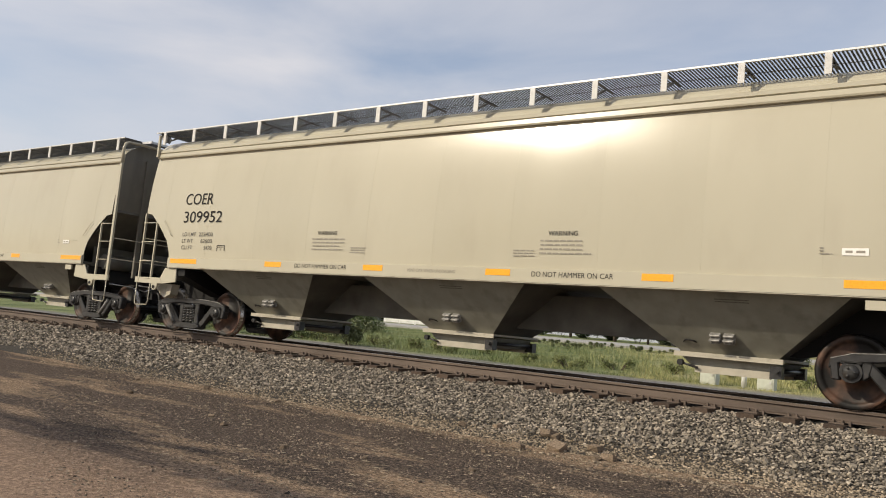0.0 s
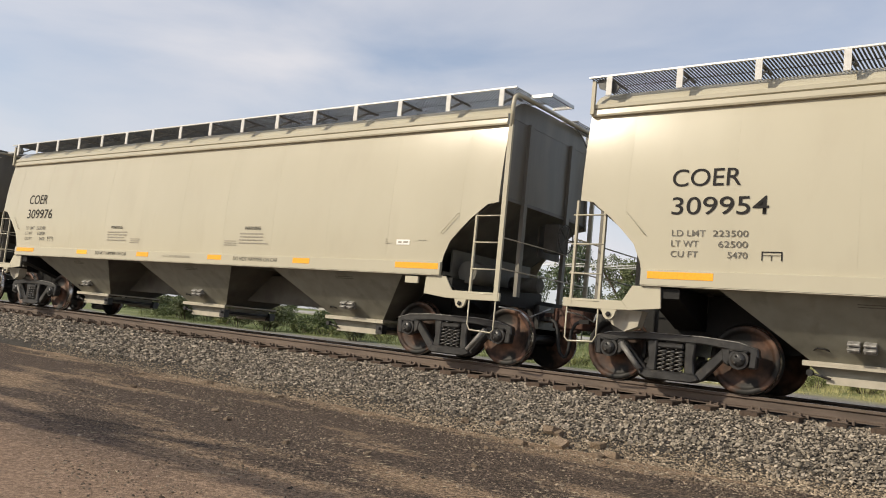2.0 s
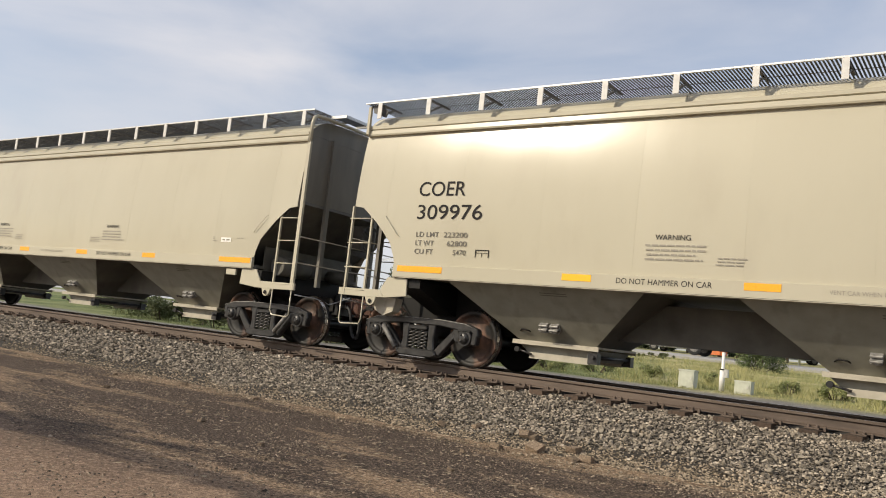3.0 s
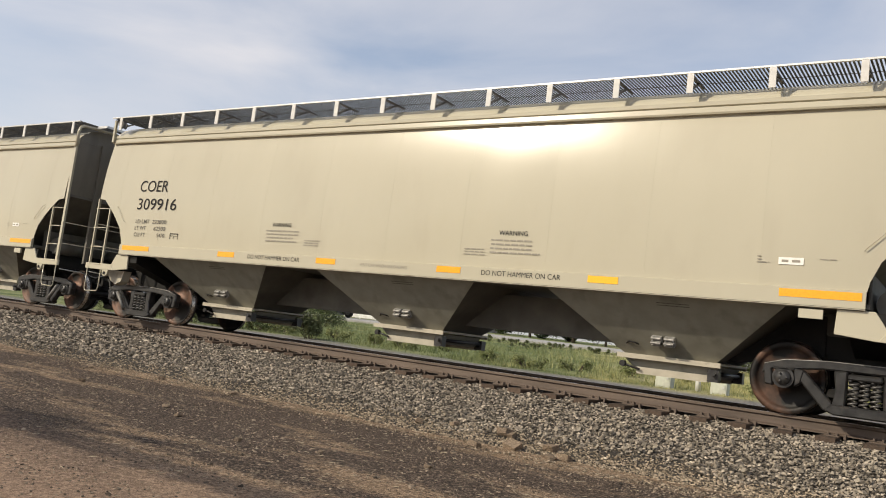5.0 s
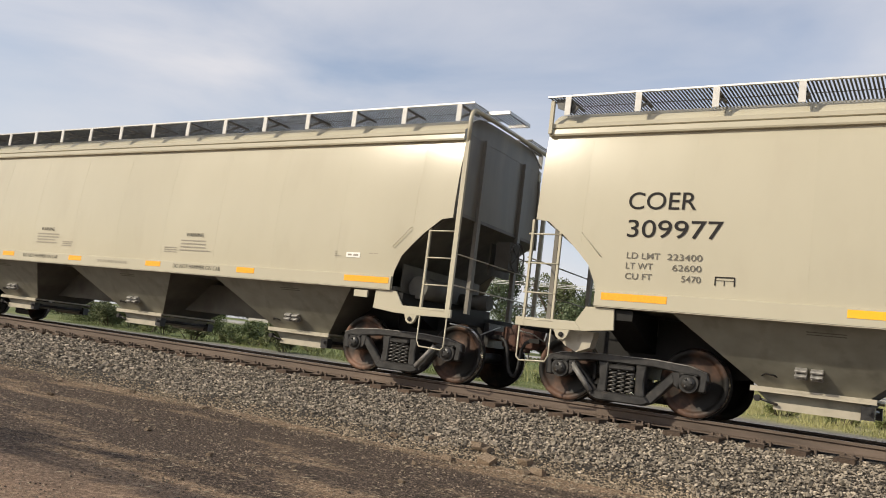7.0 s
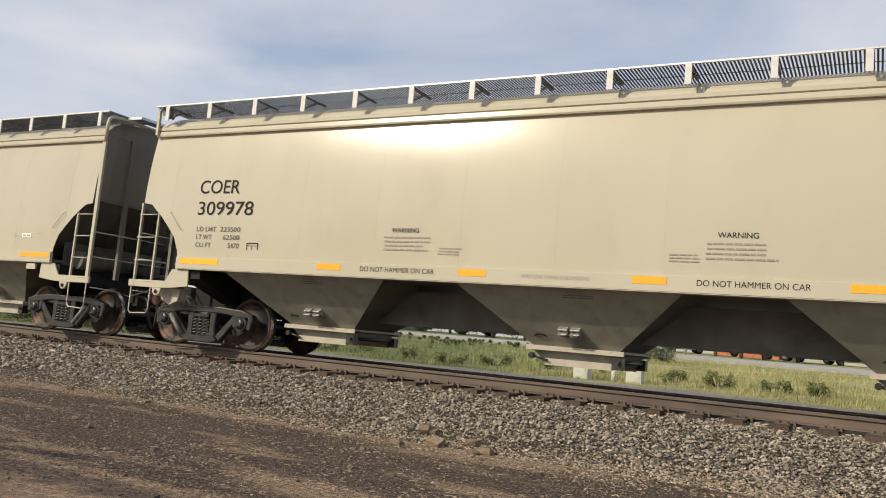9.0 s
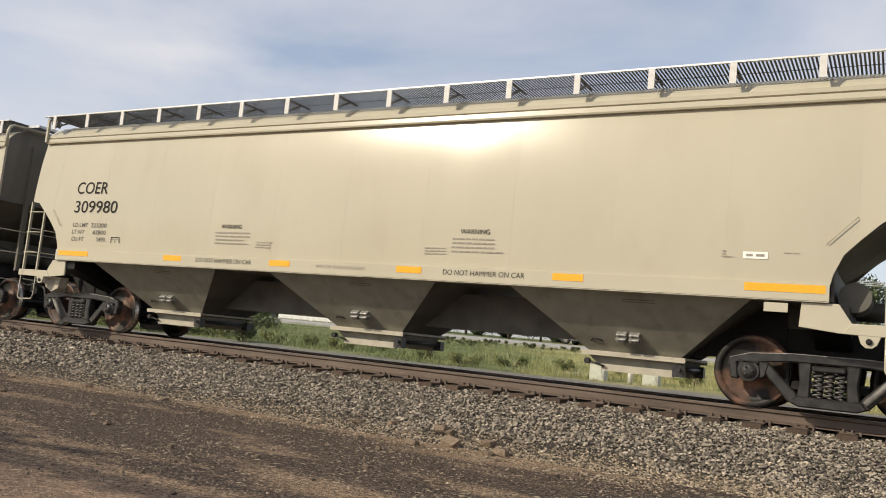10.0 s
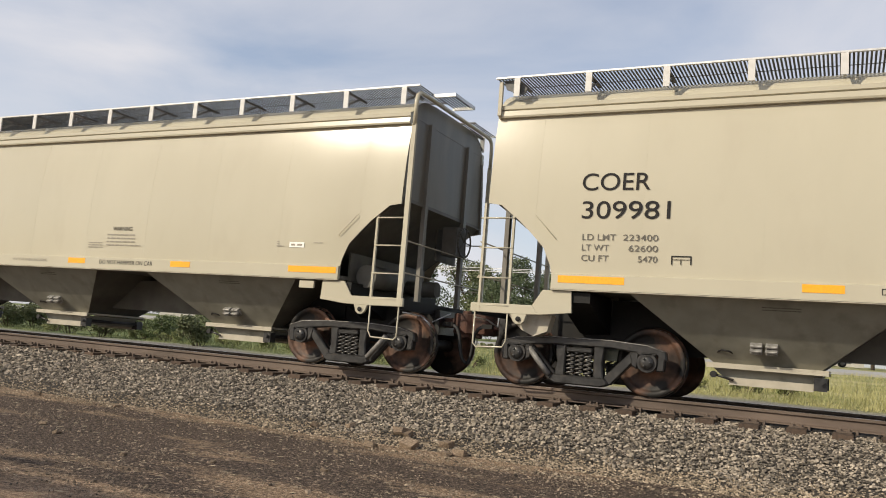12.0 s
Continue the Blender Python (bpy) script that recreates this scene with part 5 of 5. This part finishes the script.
def build_vehicle(name, paint, outline, glass, length_axles, label, category, wheel=0.36, half=0.88):
    """A road vehicle: body from its side outline, cabin glass, four wheels and lamps."""
    ob = tagged(new(name), label, category)
    bm = shape(prism, outline, -half, half)
    bevel(bm, 0.05)
    part("body", bm, paint, ob)
    for g in glass:
        for s in (-1, 1):
            part("window", shape(prism, g, *sorted((s * (half + 0.002), s * (half + 0.010)))), GLASS_DARK, ob)
    tyre = mesh_of("wheel", shape(lathe, [(0.05, -0.11), (wheel * 0.92, -0.11), (wheel, -0.07), (wheel, 0.07), (wheel * 0.92, 0.11), (0.05, 0.11)], 20), RUBBER)
    rim = mesh_of("rim", shape(lathe, [(0.02, -0.125), (wheel * 0.55, -0.12), (wheel * 0.62, -0.10), (wheel * 0.62, 0.10), (wheel * 0.55, 0.12), (0.02, 0.125)], 16), ROD)
    for x in length_axles:
        for s in (-1, 1):
            part("rim", rim, None, part("wheel", tyre, None, ob, at=(x, s * (half - 0.10), wheel)))
    x0, x1 = min(p[0] for p in outline), max(p[0] for p in outline)
    for s in (-1, 1):
        part("headlight", shape(box, x1 - 0.10, x1 + 0.012, *sorted((s * (half - 0.32), s * (half - 0.04))), 0.70, 0.84), WHITE, ob)
        part("tail_light", shape(box, x0 - 0.012, x0 + 0.08, *sorted((s * (half - 0.22), s * (half - 0.04))), 0.75, 0.98), DUMPSTER, ob)
    return ob


PICKUP = ((-2.75, 0.45), (-2.75, 1.08), (-0.55, 1.10), (-0.30, 1.75), (0.95, 1.78), (1.45, 1.16), (2.65, 1.05), (2.75, 0.80), (2.72, 0.42), (2.3, 0.36), (-2.3, 0.36))
PICKUP_GLASS = [((-0.40, 1.20), (-0.22, 1.66), (0.30, 1.68), (0.30, 1.20)), ((0.38, 1.20), (0.38, 1.68), (0.88, 1.68), (1.28, 1.20))]
SUV = ((-2.25, 0.40), (-2.28, 1.05), (-1.95, 1.68), (0.45, 1.70), (1.15, 1.12), (2.10, 0.98), (2.25, 0.70), (2.2, 0.36), (-1.9, 0.32))
SUV_GLASS = [((-1.95, 1.12), (-1.75, 1.58), (-0.75, 1.60), (-0.75, 1.12)), ((-0.67, 1.12), (-0.67, 1.60), (0.40, 1.60), (0.90, 1.12))]
suv = build_vehicle("parked_car", CAR_WHITE, SUV, SUV_GLASS, (-1.38, 1.42), "white hatchback parked by the road", "car", 0.34)
suv.matrix_basis = at_ground(bearing(33.0, 70), 70, 10)
parked = build_vehicle("parked_pickup", CAR_SILVER, PICKUP, PICKUP_GLASS, (-1.75, 1.85), "grey pickup truck parked by the road", "pickup truck", 0.38, 0.95)
parked.matrix_basis = at_ground(bearing(18.9, 67), 67, 172)
for a, y, r in ((11.6, 82, 10), (9.6, 84, 188), (5.4, 84, 5), (4.0, 83, 175), (1.2, 82, 2)):
    copy_thing(parked if a in (9.6, 4.0) else suv, at_ground(bearing(a, y), y, r))
white_pickup = build_vehicle("white_pickup", CAR_WHITE, PICKUP, PICKUP_GLASS, (-1.75, 1.85), "white pickup truck driving on the road", "pickup truck", 0.38, 0.95)
white_car = build_vehicle("white_car", CAR_WHITE, SUV, SUV_GLASS, (-1.38, 1.42), "white sport utility car driving on the road", "car", 0.36)
white_car.matrix_basis = pose(70, 54.5, ground_height(0, 54.5) + 0.13, 0, 0, 180)
flatbed = build_vehicle("flatbed_truck", CAR_WHITE, ((-2.9, 0.85), (-2.9, 1.5), (1.2, 1.5), (1.2, 2.35), (2.4, 2.35), (2.75, 1.6), (3.5, 1.45), (3.55, 0.6), (2.9, 0.5), (1.0, 0.6)),
                        [((1.45, 1.65), (1.45, 2.2), (2.3, 2.2), (2.6, 1.65))], (-1.7, 2.6), "white flatbed truck driving on the road", "truck", 0.5, 1.15)
white_pickup.matrix_basis = pose(-90, 51.5, ground_height(0, 51.5) + 0.14)
flatbed.matrix_basis = pose(60, 54.5, ground_height(0, 54.5) + 0.13, 0, 0, 180)

# loose rocks and pebbles on the yard
ROCKS = ((-5.10, 8.69, 0.10), (-4.75, 8.98, 0.125), (-4.36, 9.23, 0.11), (-4.17, 8.84, 0.085), (-4.06, 8.95, 0.10), (-5.13, 9.43, 0.12), (-5.0, 9.40, 0.08), (-6.37, 9.29, 0.085), (-5.9, 9.46, 0.07), (-11.19, 8.77, 0.075),
         (-4.39, 6.65, 0.04), (-5.07, 7.88, 0.04), (-8.23, 6.58, 0.045), (-7.61, 6.27, 0.05), (-6.09, 5.78, 0.045), (-10.78, 7.09, 0.06), (-5.32, 6.15, 0.035), (-3.2, 8.6, 0.05), (-12.6, 8.4, 0.06), (-9.4, 8.7, 0.06))
def rock_mesh(seed):
    """An angular broken lump."""
    r = random.Random(seed)
    bm = bmesh.new()
    for sx in (-1, 1):
        for sy in (-1, 1):
            for sz in (-1, 1):
                for _ in range(2):
                    bm.verts.new((sx * r.uniform(0.45, 1.0), sy * r.uniform(0.4, 0.9), sz * r.uniform(0.35, 0.72)))
    bmesh.ops.convex_hull(bm, input=bm.verts[:])
    bmesh.ops.delete(bm, geom=[v for v in bm.verts if not v.link_faces], context="VERTS")
    return mesh_of("rock", bm, SANDSTONE)


for i, (x, y, r) in enumerate(ROCKS):
    z = max(ground_height(x, y), bed_height(y) if y > 8.8 else -1)
    ob = part("rock", rock_mesh(200 + i), None, None, at=pose(x, y, z + r * 0.34, rnd.uniform(-20, 20), rnd.uniform(-20, 20), rnd.uniform(0, 360)))
    ob.scale = (r * 0.95, r * 0.80, r * 0.62)
    tagged(ob, "broken brown sandstone lump lying on the dirt" if r > 0.065 else "small loose stone lying on the dirt", "rock", group="loose rocks on the yard")


def build_pebbles():
    rng = np.random.default_rng(17)
    n = 34000
    y = 2.6 + rng.uniform(0, 1, n) ** 0.8 * 6.7
    x = -y * np.tan(np.radians(rng.uniform(-2, 62, n)))
    dens = np.array([noise.noise((a * 0.9, b * 1.6, 5)) for a, b in zip(x, y)])
    keep = rng.uniform(size=n) < 0.45 + dens + 0.5 * np.clip((y - 7.8) / 1.5, 0, 1)
    x, y = x[keep], y[keep]
    s = rng.uniform(0.005, 0.013, len(x)) * np.where(rng.uniform(size=len(x)) < 0.05, 2.0, 1.0)
    z = np.array([ground_height(a, b) for a, b in zip(x, y)]) + s * 0.2
    tagged(new("pebbles", stones("pebbles", np.stack([x, y, z], -1), s, PEBBLE, 18)), "scattered small stones and grit on the dirt", "pebbles", kind="stuff")


build_pebbles()


def build_straw():
    rng = np.random.default_rng(23)
    verts, faces = [], []
    for _ in range(750):
        y = rng.uniform(3.2, 8.6)
        x = -y * math.tan(radians(rng.uniform(0, 60)))
        a, h = rng.uniform(0, 3.14), rng.uniform(0.012, 0.055)
        z, k = ground_height(x, y) + 0.008, len(verts)
        c, s = math.cos(a), math.sin(a)
        for u, v, w in ((-h, -0.0015, 0), (h, -0.0015, 0.004), (h, 0.0015, 0.004), (-h, 0.0015, 0), (0, 0, 0.006)):
            verts.append((x + u * c - v * s, y + u * s + v * c, z + w))
        faces += [(k, k + 1, k + 4), (k + 1, k + 2, k + 4), (k + 2, k + 3, k + 4), (k + 3, k, k + 4)]
    tagged(new("straw", raw("straw", verts, faces, STRAW)), "dry straw bits scattered on the dirt", "straw", kind="stuff")


build_straw()

build_ballast_stones()


# ---- what moves ----
def gone(t):
    for (a, sa), (b, sb) in zip(RUN, RUN[1:]):
        if t <= b:
            return sa + (sb - sa) * (t - a) / (b - a)
    return RUN[-1][1]


def motions():
    lane = ground_height(0, 51.5) + 0.14
    walk(white_pickup, [(0.0, pose(-177.5, 51.5, lane)), (6.2, pose(-22.5, 51.5, lane)), (6.8, pose(-7.5, 51.5, lane)), (12.0, pose(122.5, 51.5, lane))])
    lane = ground_height(0, 54.5) + 0.13
    walk(flatbed, [(0.0, pose(36.3, 54.5, lane, 0, 0, 180)), (2.7, pose(-9.6, 54.5, lane, 0, 0, 180)), (3.7, pose(-26.6, 54.5, lane, 0, 0, 180)), (12.0, pose(-167.7, 54.5, lane, 0, 0, 180))])
    walk(white_car, [(0.0, pose(74.25, 54.5, lane, 0, 0, 180)), (5.5, pose(-22.0, 54.5, lane, 0, 0, 180)), (12.0, pose(-135.75, 54.5, lane, 0, 0, 180))])
    steps = [i / FPS for i in range(12 * FPS + 1)]
    for k, car in enumerate(cars):
        walk(car, [(t, pose(TRAIN_X + gone(t) - k * PITCH, TRACK_Y, 0)) for t in steps])
        for truck in [o for o in car.children if o.name.startswith("truck")]:
            for axle in [o for o in truck.children if o.name.startswith("wheelset")]:
                x = axle.location.x
                walk(axle, [(t, pose(x, 0, 0.478, 0, math.degrees(gone(t) / 0.478), 0)) for t in steps])


motions()
